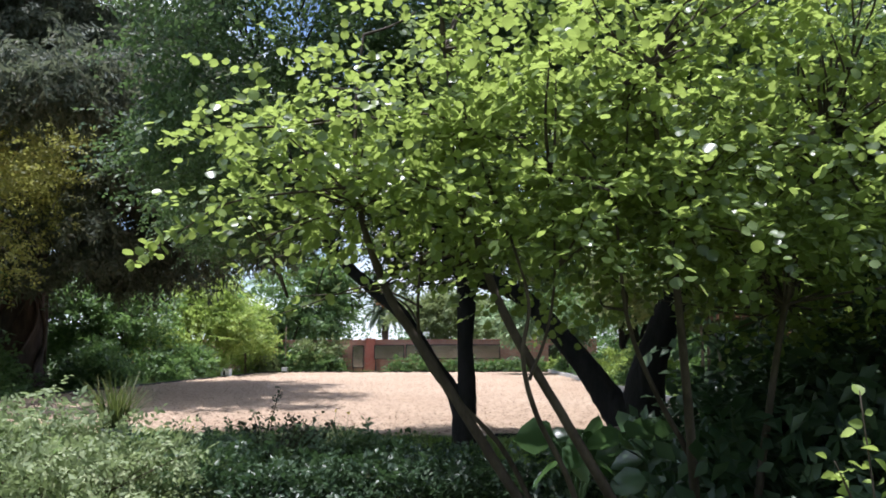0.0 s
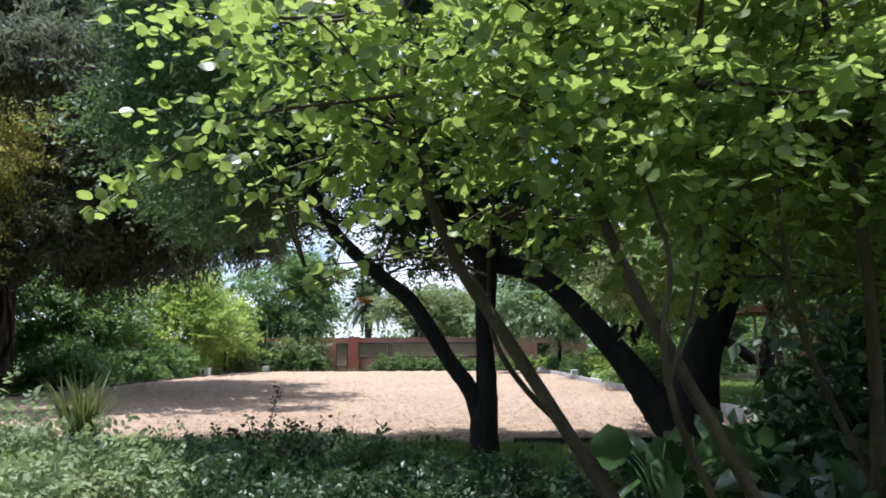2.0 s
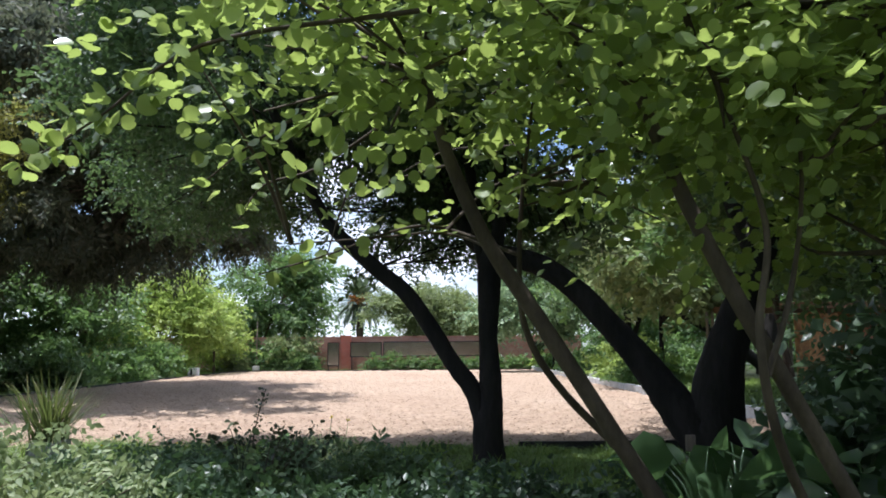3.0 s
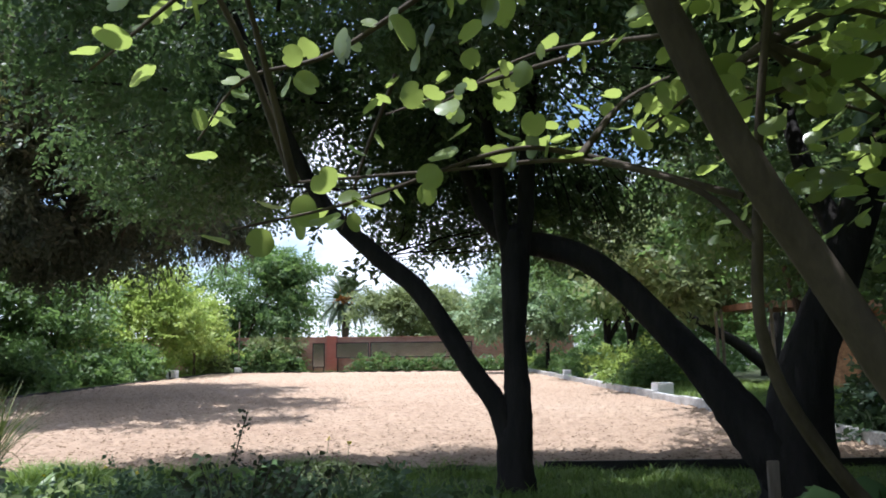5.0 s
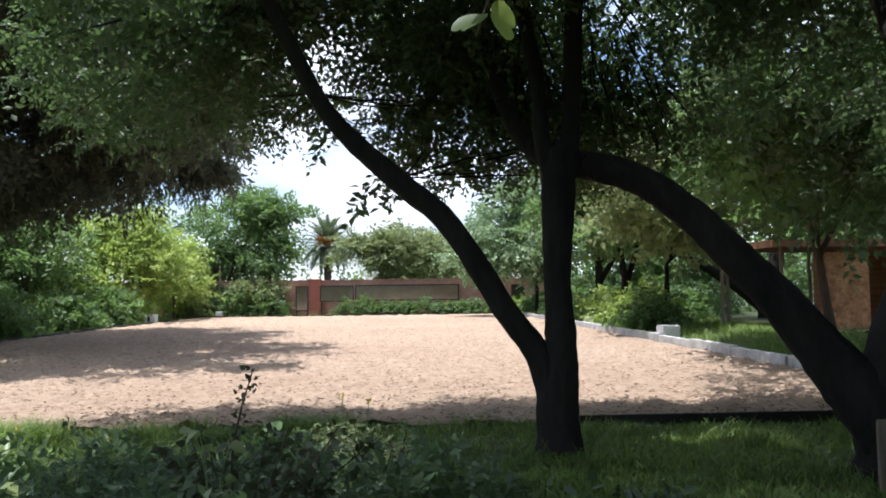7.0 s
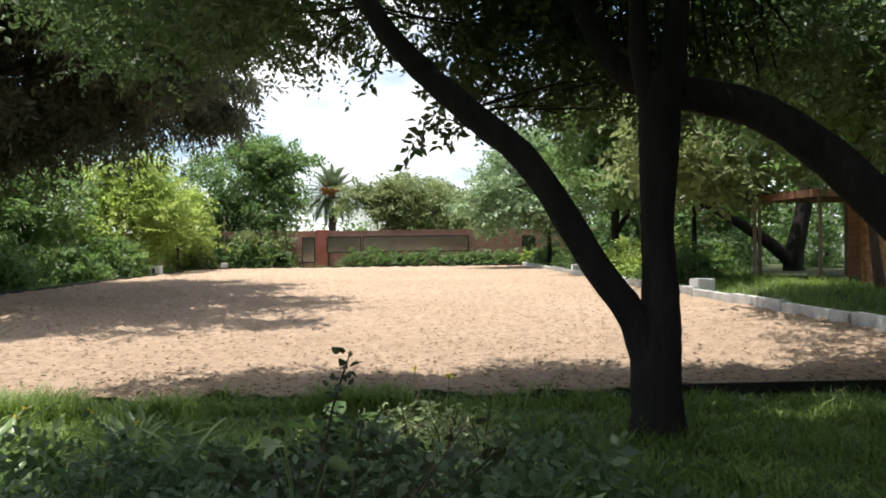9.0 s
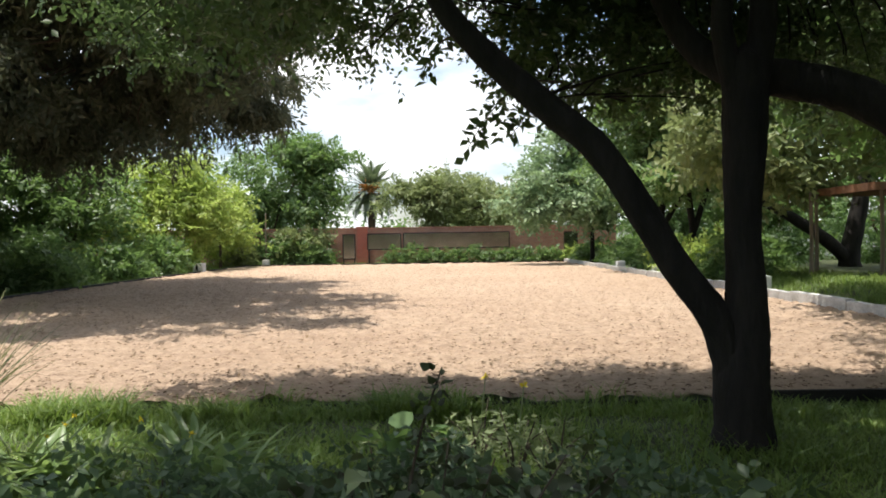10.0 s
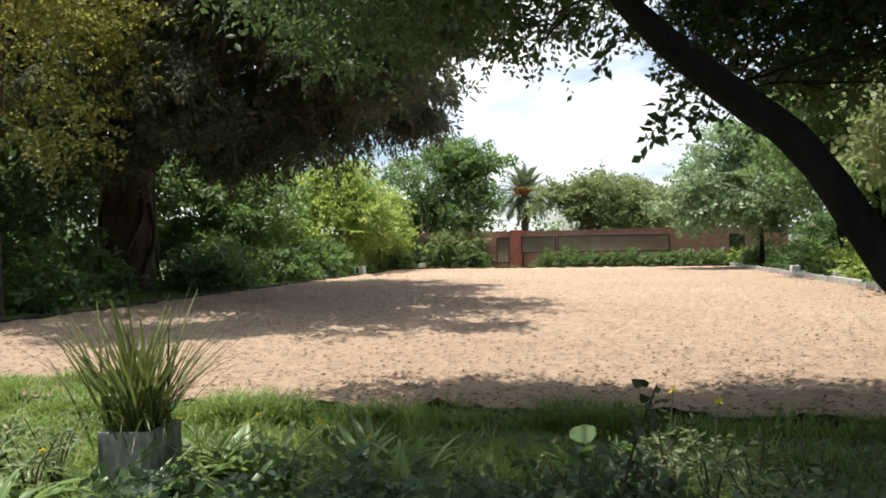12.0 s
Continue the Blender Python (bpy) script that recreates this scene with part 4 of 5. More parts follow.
def palm(x, y, zc, r):
    t = tree((x, y, -0.3), "date palm with orange fruit stalks behind the wall", "palm_tree", "palm tree")
    limb("trunk", [(x, y, -0.5, 0.42), (x, y, 2.0, 0.36), (x, y, zc - 0.2, 0.46)], M_BARK_BROWN, t, 12, 0.08)
    up = np.array([0, 0, 1.0])
    for i in range(84):
        a = i * 2.39996
        e = math.radians(84 - 128 * (i / 84) ** 0.9)
        u = np.linspace(0, 1, 30)
        bend = e - 0.85 * u ** 2
        step = r / 29
        h, v = np.cumsum(np.cos(bend)) * step, np.cumsum(np.sin(bend)) * step
        p = np.stack([x + math.cos(a) * h, y + math.sin(a) * h, zc + v], -1)
        d = unit(np.gradient(p, axis=0))
        side = unit(np.cross(d, up) + 1e-6)
        vs, fs = [], []
        for k in range(3, 30):
            ln = 0.62 * math.sin(math.pi * min(1.0, 0.15 + 0.85 * (k / 29))) + 0.12
            for sg in (1, -1):
                w = d[k] * 0.075
                tip = p[k] + (d[k] * 0.75 + sg * side[k] * 0.62 + up * 0.12) * ln
                n0 = len(vs)
                vs += [p[k] - w, p[k] + w, tip]
                fs.append((n0, n0 + 1, n0 + 2))
        part_np("frond", np.array(vs), np.array(fs), M_PALM, t)
    dpos = np.array([x - 0.1, y - 1.6, zc + 0.35]) + rng.normal(0, 1, (240, 3)) * np.array([0.5, 0.3, 0.22])
    v, f = leaf_cloud(dpos, 0.32, NARROW, 0.2, 0.8)
    part_np("fruit_stalks", v, f, M_DATES, t, "orange fruit stalks", kind="stuff")


palm(-8.7, 80, 6.1, 3.2)

# right side of the arena
G_R = "trees along the kerb"
simple_tree(6.6, 52, "feathery pale green spreading tree by the arena corner", 0.16, 2.2, [(4.6, 51.5, 4.6, 2.6, 2.2, 1.7), (7.2, 52, 4.6, 2.6, 2.4, 2.4), (5.4, 52.5, 6.6, 2.4, 1.8, 1.5), (3.0, 51, 3.4, 1.5, 1.3, 0.9)], 520, 36, 0.28, 0.15, M_FEATHER, M_BARK_DARK, group=G_R, flat=0.3)
simple_tree(9.6, 47, "dark multi-limbed shade tree behind the kerb", 0.3, 2.0, [(9.6, 46, 6.4, 3.2, 3, 2.8), (7.4, 44, 5.2, 2.4, 2.2, 1.6), (12, 46, 6, 3, 3, 2.8), (8.6, 46, 9.0, 2.6, 2.4, 1.6)], 520, 34, 0.3, 0.15, M_MID, M_BARK_DARK, group=G_R, lean=(-0.5, 0))
simple_tree(8.4, 40.5, "shade tree with a forked dark trunk", 0.26, 1.9, [(7.8, 40, 5.2, 2.6, 2.6, 1.8), (10.4, 40.5, 6.0, 2.8, 2.6, 2.6), (7.6, 39.5, 7.6, 2.4, 2.2, 1.6), (6.4, 38.5, 4.4, 1.6, 1.8, 1.0)], 520, 34, 0.28, 0.14, M_MID, M_BARK_DARK, group=G_R, lean=(0.3, 0), forks=3)
simple_tree(8.0, 33.0, "glossy-leaved tree overhanging the kerb", 0.12, 2.6, [(7.4, 31.5, 4.6, 2.0, 2.2, 1.3), (9.4, 32, 5.2, 2.4, 2.4, 1.8), (6.4, 30, 5.2, 1.6, 1.8, 1.2), (11.6, 31.5, 5.6, 2.6, 2.4, 1.8), (13.5, 35, 6.5, 3.0, 3.0, 2.2)], 620, 32, 0.26, 0.15, M_OLIVE, M_BARK_DARK, group=G_R)
for bx, by, bh in ((13.5, 59, 3.6), (18.5, 57, 4.4), (23.5, 52, 5.0), (24.0, 44, 5.0)):
    simple_tree(bx, by, "leafy tree closing the garden behind the shelter", 0.2, 1.4, [(bx, by, bh, 2.6, 2.2, 2.4), (bx + 1.8, by - 0.5, bh - 1.6, 2.0, 1.8, 1.8), (bx - 1.8, by, bh - 1.8, 2.0, 1.8, 1.7)], 330, 30, 0.3, 0.15, M_MID, group=G_R)
lean_tree = tree((14.2, 38, GROUND), "old tree with a long low leaning limb", "leaning_tree", "tree", G_R)
limb("trunk", [(14.2, 38, -0.3, 0.5), (14.1, 38, 0.6, 0.4), (14.4, 38, 2.0, 0.34), (14.8, 38, 4.2, 0.25)], M_BARK_DARK, lean_tree, 12)
limb("limb", [(14.0, 38, 0.5, 0.3), (12.8, 37.6, 1.4, 0.27), (11.2, 37.2, 2.3, 0.22), (9.4, 36.8, 3.2, 0.14)], M_BARK_DARK, lean_tree, 10)
crown(lean_tree, [(14.8, 38, 6, 3.4, 3, 2.2), (10, 36.8, 5.0, 2.2, 2, 1.2), (17, 36, 5.5, 3, 3, 2)], 420, 32, 0.3, 0.15, M_MID, branch=[(14.8, 38, 4.2), (9.4, 36.8, 3.2), (11.2, 37.2, 2.3)])
simple_tree(9.2, 24.5, "glossy dark tree beside the shelter", 0.14, 2.4, [(8.6, 24, 4.9, 2.4, 2.4, 1.5), (10.8, 24, 5.4, 2.6, 2.6, 2.0), (6.8, 22.5, 5.8, 2.0, 2.2, 1.4)], 560, 34, 0.27, 0.14, M_MID, M_BARK_BROWN, group=G_R, lean=(-0.3, 0))
simple_tree(8.6, 18.5, "dark leafy tree behind the big trunk", 0.2, 2.6, [(8.6, 18.5, 4.6, 2.6, 2.6, 2.0), (10.6, 17, 4.0, 2.6, 2.6, 2.4), (7.0, 19.5, 6.4, 2.6, 2.6, 1.6)], 560, 34, 0.28, 0.14, M_SHADE, M_BARK_DARK, group=G_R)
simple_tree(6.4, 9.2, "dark undergrowth tree in deep shade", 0.1, 1.8, [(6.4, 9.2, 3.6, 2.0, 2.0, 1.5), (8.2, 8.2, 3.0, 2.2, 2.2, 2.2)], 620, 32, 0.24, 0.12, M_SHADE, M_BARK_PALE, group=G_R)
simple_tree(4.0, 8.6, "slender pale-stemmed tree in deep shade", 0.06, 2.0, [(4.0, 8.6, 3.6, 1.6, 1.5, 1.2), (3.0, 9.6, 4.6, 1.6, 1.6, 1.0)], 260, 26, 0.22, 0.11, M_SHADE, M_BARK_PALE, group=G_R, lean=(-0.5, 0))


# ---- shrubs and beds ----
def shrub(x, y, label, blobs, count, per, spread, size, material, shape=OVAL, group="", name="shrub", up=0.6, z=GROUND, floor=None):
    t = thing(name, (x, y, z), label, "shrub", group)
    pts = [(x + rng.normal(0, 0.08), y + rng.normal(0, 0.08), z) for _ in range(5)]
    crown(t, blobs, int(count * 1.1), int(per * 0.85), spread, size * 1.45, material, shape, up, 0.2, 0.8, 0.3, "leaves", pts, M_BARK_BROWN, z + 0.02 if floor is None else floor)
    return t


for i in range(11):
    hx = -5.2 + i * 1.28
    shrub(hx, 56.75, "low clipped leafy hedge bush under the mirrors", [(hx, 56.7, 0.30, 0.85, 0.42, 0.62 + 0.12 * math.sin(i * 2.1))], 70, 22, 0.14, 0.11, M_MID if i < 9 else M_LIME, group="hedge under the mirrors", name="hedge_bush")
for i, (bx, by, bz) in enumerate(((7.2, 55, 0.9), (8.6, 52, 0.8), (7.4, 48.5, 0.8), (7.2, 44, 0.7), (7.3, 39.5, 0.8), (7.0, 36.5, 1.1), (7.6, 34.0, 1.2), (7.0, 32.0, 0.9), (9.5, 36, 1.2), (9.8, 56, 1.2), (11.8, 54, 1.3), (13.5, 50, 1.3), (10.5, 44, 1.0), (16, 54, 1.6), (12, 40.5, 1.3), (14.5, 44, 1.6), (17, 41, 1.9), (18.5, 47, 2.2), (11.5, 48, 1.3), (20, 38, 2.2))):
    shrub(bx, by, "leafy green bush behind the kerb", [(bx, by, 0.35, 1.1, 1.2, bz)], 150, 28, 0.18, 0.13, M_LIME if i in (5, 6) else M_MID, group="bushes behind the kerb", z=0.15)
for i, (bx, by, bz) in enumerate(((-16.2, 33.5, 0.9), (-17.6, 37, 1.4), (-16.4, 40.5, 1.2), (-16.0, 44.5, 1.3), (-22, 31, 1.6), (-18.5, 29.5, 1.3), (-24, 27, 2.0), (-17.5, 51.5, 1.3), (-15.4, 57.2, 1.2), (-12.9, 58.0, 1.5), (-10.6, 57.9, 0.9), (-11.8, 57.9, 1.7), (-16.8, 25.5, 1.3), (-19.2, 22, 1.8))):
    shrub(bx, by, "dense leafy bush under the trees", [(bx, by, 0.4, 1.5, 1.4, bz)], 190, 28, 0.22, 0.15, (M_MID, M_LIME, M_OLIVE)[i % 3] if i in (3, 7, 8, 9) else M_MID, group="bushes under the trees")
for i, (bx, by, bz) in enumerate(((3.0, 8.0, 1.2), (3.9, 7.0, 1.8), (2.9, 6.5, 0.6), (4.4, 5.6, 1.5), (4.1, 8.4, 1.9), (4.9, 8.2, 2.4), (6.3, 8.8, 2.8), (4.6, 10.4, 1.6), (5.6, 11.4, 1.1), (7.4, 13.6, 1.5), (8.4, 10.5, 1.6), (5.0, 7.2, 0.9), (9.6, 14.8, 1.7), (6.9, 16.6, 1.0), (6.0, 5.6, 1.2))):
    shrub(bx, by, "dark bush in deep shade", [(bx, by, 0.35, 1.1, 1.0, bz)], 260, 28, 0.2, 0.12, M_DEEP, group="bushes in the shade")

G_N = "plants beside the path"
shrub(-3.9, 7.6, "sunlit grey-green bushy shrub", [(-4.0, 7.9, 0.4, 0.9, 0.7, 0.68), (-3.1, 8.2, 0.3, 0.55, 0.5, 0.55), (-4.9, 7.5, 0.4, 0.9, 0.8, 0.62), (-3.6, 7.0, 0.2, 0.8, 0.6, 0.5)], 560, 26, 0.11, 0.05, M_SAGE, group=G_N)
shrub(-2.9, 9.4, "dark green low shrub", [(-3.0, 9.2, 0.12, 0.6, 0.5, 0.44), (-2.3, 9.6, 0.1, 0.5, 0.45, 0.38), (-3.6, 9.6, 0.1, 0.5, 0.4, 0.35)], 210, 20, 0.11, 0.06, M_SHADE, group=G_N)
shrub(-1.2, 9.9, "dark green low shrub with soft leaves", [(-1.2, 10.2, 0.1, 0.6, 0.5, 0.34)], 120, 20, 0.11, 0.055, M_SHADE, group=G_N)
for bx, by, bh in ((-3.0, 11.2, 0.30), (-3.6, 10.9, 0.34), (-2.8, 10.6, 0.32), (-2.3, 11.2, 0.30), (-4.3, 10.7, 0.34), (-1.9, 10.8, 0.26), (-1.2, 11.3, 0.22)):
    shrub(bx, by, "low blue-green leafy herb in the shaded bed", [(bx, by, 0.05, 0.42, 0.36, bh)], 90, 20, 0.09, 0.048, M_HERB, group="leafy herbs in the bed", name="low_herb")
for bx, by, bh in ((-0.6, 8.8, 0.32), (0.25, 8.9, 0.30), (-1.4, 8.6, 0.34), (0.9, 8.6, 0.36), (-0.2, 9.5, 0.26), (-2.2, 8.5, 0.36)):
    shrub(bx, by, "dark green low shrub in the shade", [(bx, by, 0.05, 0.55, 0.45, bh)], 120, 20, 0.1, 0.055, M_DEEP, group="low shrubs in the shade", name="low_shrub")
weed = thing("weed", (-2.3, 9.9, GROUND), "tall purple-green weed rising from the bed", "plant")
spray("leaves", [(-2.3, 9.9, GROUND), (-2.34, 9.9, 0.5), (-2.3, 9.9, 0.8), (-2.22, 9.85, 1.05)], 70, 0.03, M_PURPLE, weed, BROAD, 0.035, 0.35)
for k, (dx, dy, h) in enumerate(((0.25, 0.0, 0.74), (0.5, 0.05, 0.72), (-0.25, 0.0, 0.70), (0.7, 0.1, 0.64), (-0.45, 0.05, 0.62), (0.1, 0.15, 0.72), (0.38, -0.1, 0.66), (-0.1, -0.1, 0.66))):
    spray("leaves", [(-2.3, 9.9, GROUND), (-2.3 + dx * 0.5, 9.9 + dy, 0.35), (-2.3 + dx, 9.9 + dy * 2, h)], 60, 0.055, M_PURPLE, weed, BROAD, 0.06)


sapling = thing("sapling", (1.8, 4.0, GROUND), "young thin-stemmed plant with sunlit round leaves", "plant")
for way, count in (([(1.8, 4.0, GROUND), (1.83, 4.0, 0.6), (1.80, 4.02, 1.3)], 22), ([(1.82, 4.0, 0.55), (1.72, 4.0, 0.85), (1.66, 4.0, 1.0)], 10), ([(1.82, 4.0, 0.7), (1.93, 4.0, 0.95), (1.98, 4.02, 1.12)], 10)):
    spray("leaves", way, count, 0.06, M_LIME, sapling, BROAD, 0.05, 0.4)


def broad_plant(x, y, label, n, size, reach, top, material):
    t = thing("broad_leaf_plant", (x, y, GROUND), label, "plant", "broad-leaved plants")
    for i in range(n):
        a = i * 2.4 + x
        r = reach * (0.35 + 0.65 * rng.uniform())
        h = top * (0.55 + 0.45 * rng.uniform())
        tip = np.array([[x + math.cos(a) * r, y + math.sin(a) * r, h]])
        v, f = leaf_cloud(tip, size, BROAD, 0.7, 0.5, np.array([[math.cos(a), math.sin(a), -0.1]]) * 2)
        part_np("leaf", v, f, material, t, smooth=True)
        limb("stalk", [(x, y, GROUND, 0.03 * size + 0.002), (x + math.cos(a) * r * 0.4, y + math.sin(a) * r * 0.4, h * 0.7, 0.025 * size + 0.001), (*tip[0], 0.015 * size)], material, t, 5, 0.02, 4)
    return t


broad_plant(1.05, 7.9, "large-leaved plant in the shade beside the path", 13, 0.34, 0.45, 0.72, M_BROAD)
broad_plant(1.75, 7.2, "large-leaved plant in the shade beside the path", 14, 0.36, 0.5, 0.75, M_BROAD)
broad_plant(1.5, 8.5, "large-leaved plant in the shade beside the path", 14, 0.40, 0.5, 0.7, M_BROAD)
broad_plant(2.3, 8.1, "large-leaved plant in the shade beside the path", 14, 0.38, 0.5, 0.75, M_BROAD)
broad_plant(1.6, 6.3, "large-leaved plant in the shade under the orchid tree", 12, 0.26, 0.45, 0.6, M_BROAD)
broad_plant(2.6, 7.4, "large-leaved plant in the shade under the orchid tree", 14, 0.36, 0.55, 0.9, M_BROAD)
broad_plant(2.3, 5.4, "pale-leaved plant under the orchid tree", 12, 0.2, 0.4, 0.55, M_BROAD)
broad_plant(-2.4, 11.75, "grey-green plant with large cupped leaves in the bed", 11, 0.16, 0.17, 0.40, M_MID)
broad_plant(-2.38, 9.68, "pale broad-leaved weed in the bed", 8, 0.085, 0.11, 0.78, M_SAGE)


def strap_blades(x, y, n, length, width, spread, base_z, curl, seed, low=0.55):
    """Arching strap leaves from one foot: folded ribbons that narrow to a tip."""
    r = np.random.default_rng(seed)
    vs, fs, k = [], [], 0
    for _ in range(n):
        a, e = r.uniform(0, 6.283), r.uniform(low, 1.5)
        ln, w = length * r.uniform(0.6, 1.15), width * r.uniform(0.7, 1.2)
        cur = curl * r.uniform(0.5, 1.3)
        px, py, pz = x + r.normal(0, spread), y + r.normal(0, spread), base_z
        sx, sy = -math.sin(a), math.cos(a)
        for i in range(7):
            u = i / 6
            ww = w * (0.75 + 0.5 * u) * (1 - u ** 3) * 0.5 + 0.001
            vs += [(px + sx * ww, py + sy * ww, pz + 0.2 * ww), (px, py, pz - 0.3 * ww), (px - sx * ww, py - sy * ww, pz + 0.2 * ww)]
            ee = e - cur * u * 1.6
            px, py, pz = px + math.cos(a) * math.cos(ee) * ln / 6, py + math.sin(a) * math.cos(ee) * ln / 6, pz + math.sin(ee) * ln / 6
        for i in range(6):
            b = k + 3 * i
            fs += [(b, b + 1, b + 4, b + 3), (b + 1, b + 2, b + 5, b + 4)]
        k += 21
    return np.array(vs), np.array(fs)


def strap_clump(x, y, label, n, length, seed, flowers=0):
    t = thing("strap_leaf_clump", (x, y, GROUND), label, "plant", "strap-leaved clumps in the bed")
    v, f = strap_blades(x, y, int(n * 1.3), length * 1.1, 0.062, 0.07, GROUND, 1.0, seed, 0.85)
    part_np("leaves", v, f, M_STRAP, t, smooth=True)
    for i in range(flowers):
        a = seed + i * 1.9
        fx, fy, fz = x + 0.3 * math.cos(a), y + 0.2 * math.sin(a), 0.34 + 0.08 * math.sin(a * 3)
        limb("flower_stalk", [(fx, fy, GROUND, 0.004), (fx + 0.02, fy, fz * 0.5, 0.0035), (fx, fy, fz, 0.003)], M_STRAP, t, 4, 0, 3)
        v, f = leaf_cloud(np.tile([[fx, fy, fz]], (9, 1)), 0.024, OVAL, 0.8, -0.2)
        part_np("flower", v, f, M_YELLOW, t, "yellow petals")


for i, (x, y, n, ln, fl) in enumerate(((-4.75, 12.1, 30, 0.58, 2), (-4.45, 12.2, 26, 0.55, 2), (-3.85, 12.3, 28, 0.56, 1), (-3.55, 12.1, 22, 0.5, 1), (-5.95, 11.3, 30, 0.6, 1), (-6.3, 11.8, 26, 0.58, 0), (-5.55, 11.1, 26, 0.55, 1), (-4.25, 11.5, 24, 0.5, 0), (-3.2, 11.7, 22, 0.5, 0), (-4.9, 11.4, 24, 0.5, 0))):
    strap_clump(x, y, "arching strap-leaved clump with yellow flowers nearby" if fl else "arching green strap-leaved clump in the shaded bed", n, ln, 20 + i, fl)
for i, (x, y, h) in enumerate(((-2.0, 12.2, 0.44), (-1.78, 12.0, 0.42), (-2.15, 11.9, 0.38), (-1.5, 12.2, 0.30), (-2.6, 11.9, 0.3), (-1.6, 11.5, 0.36), (-5.75, 11.85, 0.44), (-6.05, 11.55, 0.5), (-6.3, 12.0, 0.42), (-5.65, 11.5, 0.4))):
    t = thing("grey_leaved_herb", (x, y, GROUND), "bushy grey-green herb with serrated leaves", "plant", "herbs in the bed")
    for k in range(6):
        a = k * 1.1 + i
        spray("leaves", [(x, y, GROUND), (x + 0.08 * math.cos(a), y + 0.08 * math.sin(a), h * 0.5), (x + 0.17 * math.cos(a), y + 0.17 * math.sin(a), h * (0.8 + 0.2 * math.sin(k * 2)))], 30, 0.07, M_SAGE, t, NEEDLE if k % 2 else NARROW, 0.05)
    v, f = leaf_cloud(np.tile([[x + 0.05, y, h + 0.16]], (10, 1)), 0.03, OVAL, 0.8, -0.2)
    if i < 2:
        part_np("flower", v, f, M_YELLOW, t, "yellow petals")
        limb("flower_stalk", [(x, y, GROUND, 0.005), (x + 0.02, y, 0.3, 0.004), (x + 0.05, y, h + 0.16, 0.003)], M_SAGE, t, 4, 0, 3)

# planter with a reed-like tuft
PX, PY = -5.15, 11.85
pl = thing("planter", (PX, PY, GROUND), "tall square concrete planter with peeling pale paint", "planter")
bm = bmesh.new()
prof = [(0.165, GROUND), (0.17, 0.08), (0.178, 0.36), (0.176, 0.38), (0.150, 0.38), (0.145, 0.28)]
rings = []
for r, z in prof:
    rings.append([bm.verts.new((PX + sx * r, PY + sy * r, z + 0.006 * sx)) for sx, sy in ((1, 1), (-1, 1), (-1, -1), (1, -1))])
for lo, hi in zip(rings, rings[1:]):
    for k in range(4):
        bm.faces.new((lo[k], lo[(k + 1) % 4], hi[(k + 1) % 4], hi[k]))
bm.faces.new(rings[0][::-1])
bmesh.ops.bevel(bm, geom=[e for e in bm.edges if abs(e.verts[0].co.z - e.verts[1].co.z) > 0.03], offset=0.01, segments=2, affect="EDGES")
part("pot", bm, M_PLANTER, pl)
part("soil", box(PX - 0.143, PX + 0.143, PY - 0.143, PY + 0.143, 0.285, 0.325, 0.01), M_SOIL, pl)
reed = thing("reed_tuft", (PX, PY, 0.32), "spiky green and straw-coloured reed tuft in the planter", "plant")
v, f = strap_blades(PX, PY, 190, 0.88, 0.017, 0.075, 0.30, 0.30, 5, 0.95)
part_np("blade_tuft", v, f, M_REED, reed, smooth=True)
v, f = strap_blades(PX, PY, 40, 0.7, 0.015, 0.10, 0.31, 1.5, 6)
part_np("bent_blade_tuft", v, f, M_REED, reed, smooth=True)


# ---- grass and litter ----
def grass(name, x0, x1, y0, y1, n, height, label, seed, zoff=GROUND):
    r = np.random.default_rng(seed)
    x, y = r.uniform(x0, x1, n), r.uniform(y0, y1, n)
    keep = np.sin(1.7 * x + 0.6 * np.sin(y * 2)) + np.cos(2.1 * y + x) + r.normal(0, 0.8, n) > -1.3
    x, y = x[keep], y[keep]
    n = len(x)
    z = ground_height(x, y) if zoff is None else np.full(n, zoff)
    tuft = 0.65 + 0.5 * (np.sin(3.1 * x + 1.3 * y) * np.cos(2.7 * y - x) > 0.1)
    h = height * r.uniform(0.5, 1.3, n) * tuft
    a, b = r.uniform(0, 6.283, n), r.uniform(0.15, 0.9, n)
    w = r.uniform(0.004, 0.0095, n) * (height / 0.16) ** 0.4
    p0 = np.stack([x, y, z - 0.01], -1)
    d = np.stack([np.cos(a) * b, np.sin(a) * b, np.ones(n)], -1)
    s = np.stack([-np.sin(a), np.cos(a), np.zeros(n)], -1) * w[:, None]
    p1 = p0 + d * (h * 0.55)[:, None]
    p2 = p0 + (d * np.array([1.9, 1.9, 0.95])) * h[:, None]
    v = np.stack([p0 - s, p0 + s, p1 + s * 0.8, p1 - s * 0.8, p2], 1).reshape(-1, 3)
    k = (np.arange(n) * 5)[:, None, None]
    f = (np.array([(0, 1, 2), (0, 2, 3), (3, 2, 4)])[None] + k).reshape(-1, 3)
    ob = part_np(name, v, f, M_GRASS, kind="stuff")
    return tagged(ob, label, "grass")


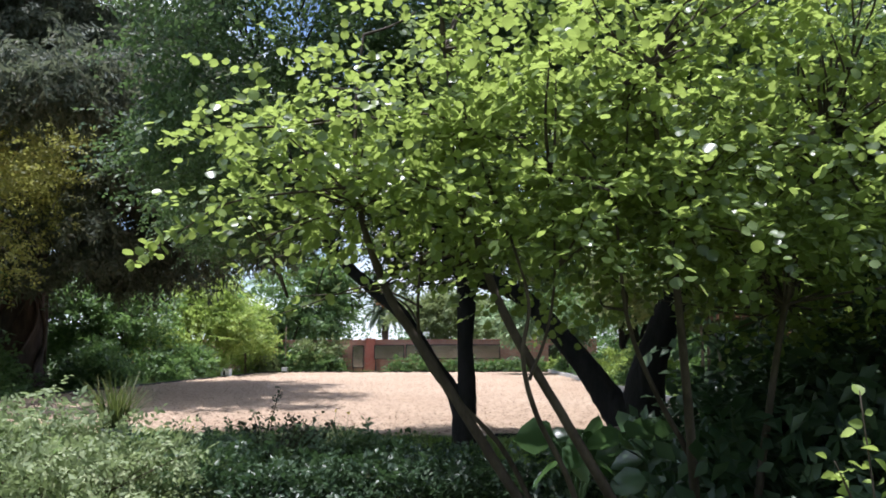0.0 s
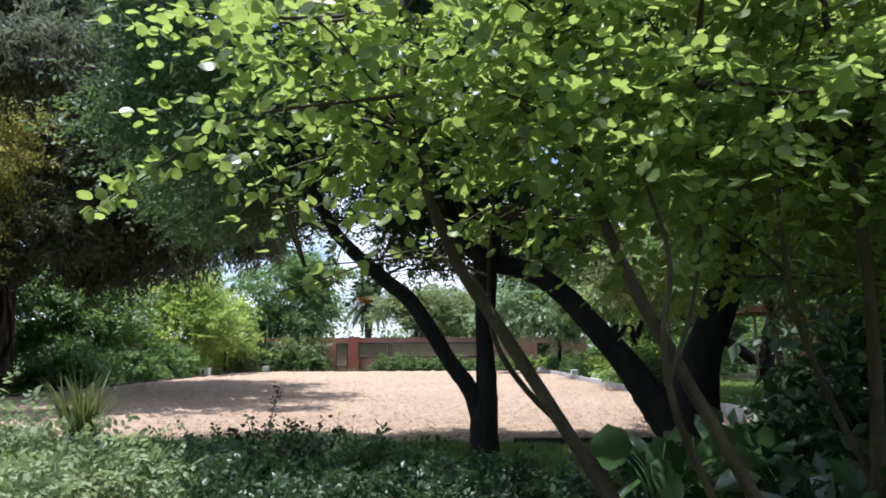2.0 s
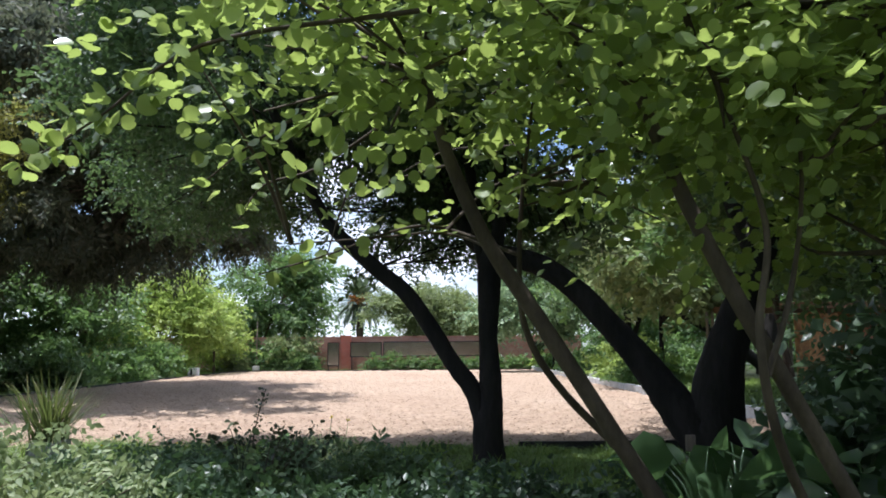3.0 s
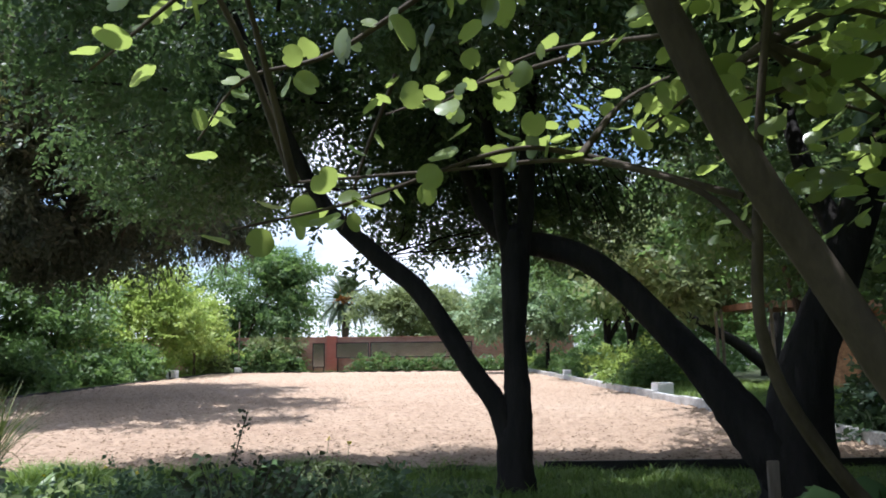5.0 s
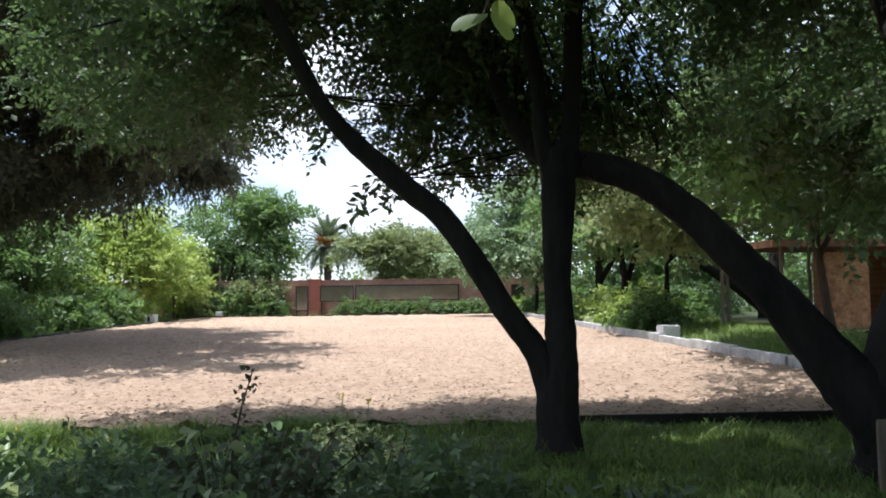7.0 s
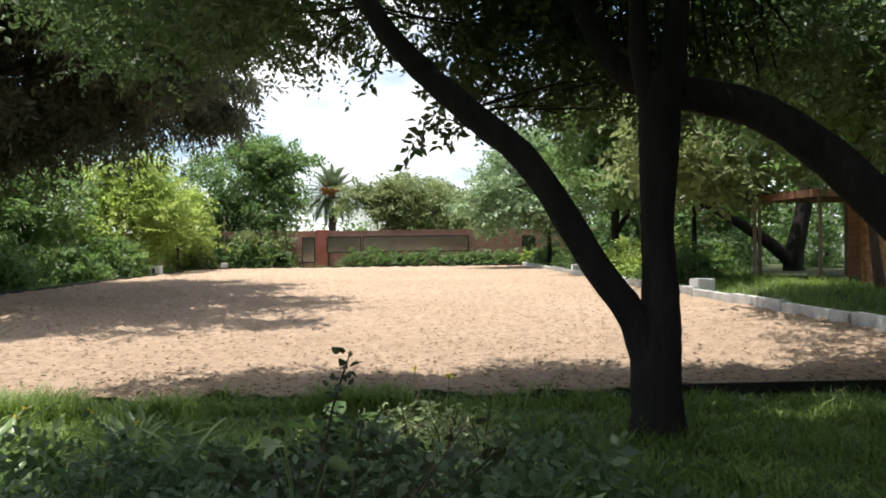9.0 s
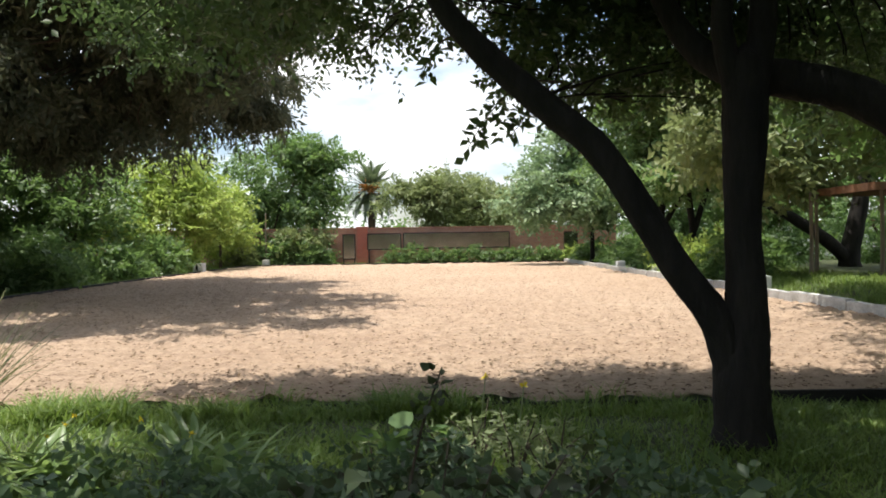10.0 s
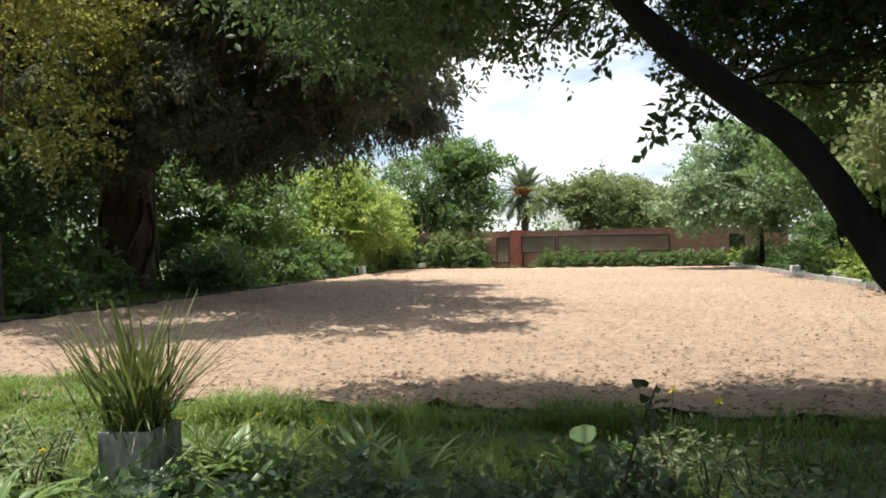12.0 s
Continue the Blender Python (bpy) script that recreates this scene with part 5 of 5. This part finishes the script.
grass("lawn_grass", -9.5, 5.5, 8.4, 14.40, 190000, 0.10, "rough green lawn grass in dappled shade", 1)
grass("tall_tufts", -9.5, 5.5, 9.0, 14.3, 9000, 0.18, "taller tufts in the rough lawn", 10)
grass("edge_grass", -14.0, 0.0, 13.9, 14.46, 19000, 0.20, "taller grass hiding the edging boards", 8)
grass("corner_grass", -14.3, -7.4, 14.4, 15.3, 16000, 0.15, "grass creeping over the corner of the sand", 9, -0.01)
grass("path_grass", -7, 6, 0.5, 8.4, 14000, 0.12, "thin grass beside the path", 2)
grass("left_grass", -14.4, -9.5, 9, 15.2, 15000, 0.15, "rough green lawn grass", 3)
grass("kerb_grass", X1 + 0.25, 10.5, 16, 40, 30000, 0.22, "long bright grass behind the kerb", 4, None)
grass("verge_grass", -18, X0 - 0.16, 16, 57, 18000, 0.2, "uncut grass along the far side of the sand", 5)
grass("end_grass", -12, 10, Y1 + 0.2, 58.4, 9000, 0.22, "uncut grass below the end wall", 6)

n_lit = 14000
lx, ly = rng.uniform(X0, X1, n_lit), Y0 + 0.1 + (Y1 - Y0 - 0.3) * rng.uniform(0, 1, n_lit) ** 1.7
lv, lf = leaf_cloud(np.stack([lx, ly, np.full(n_lit, 0.026)], -1), 0.06, OVAL, 2.2, 0)
tagged(part_np("leaf_litter", lv, lf, M_LITTER, kind="stuff"), "dry leaf scraps scattered on the sand", "leaf litter")

# ---- trees added out of view behind and beside the path, to cut skylight ----
G_B = "garden trees behind the path"
for i, (x, y) in enumerate(((-13, -1), (-10, -6), (-5.5, -8), (-0.5, -7), (4.5, -8), (9, -6), (11.5, -1), (-14.5, 5))):
    h = 5.0 + 1.2 * math.sin(i * 2.3)
    simple_tree(x, y, "tall leafy tree added out of view to cut skylight", 0.22, 2.6, [(x, y, h, 2.7, 2.2, 3.6), (x + 1.6, y - 0.6, h - 2.0, 2.0, 1.8, 2.2), (x - 1.5, y + 0.2, h - 2.4, 2.0, 1.8, 2.2)], 330, 26, 0.34, 0.16, M_SHADE, group=G_B)

# ---- distant woods that close the place ----
woods = []
for i in range(74):
    a = i / 74 * 6.283
    rx, ry = 46 + 7 * math.sin(i * 3.7), 62 + 9 * math.sin(i * 2.3)
    x, y = -4 + rx * math.cos(a), 30 + ry * math.sin(a)
    if y > 62 and -15 < x < 9:
        woods.append((x, y, 1.2, 4.4, 3.0, 3.1 + 0.6 * math.sin(i * 1.9)))
    elif x > 9 and y > 40:
        woods.append((x, y, 3.0, 4.2, 4.2, 4.4 + 1.6 * math.sin(i * 1.9)))
    else:
        woods.append((x, y, 5.0, 4.6, 4.6, 6.6 + 1.8 * math.sin(i * 1.9)))
wood_c = clumps(woods, 5600, 0.6)
wood_c = wood_c[wood_c[:, 2] > -0.2]
wp = np.repeat(wood_c, 16, 0) + rng.normal(0, 0.55, (len(wood_c) * 16, 3))
wv, wf = leaf_cloud(wp, 0.55, OVAL, 0.6)
tagged(part_np("distant_woods", wv, wf, M_MID, kind="stuff"), "dense green trees all round the garden", "woods")
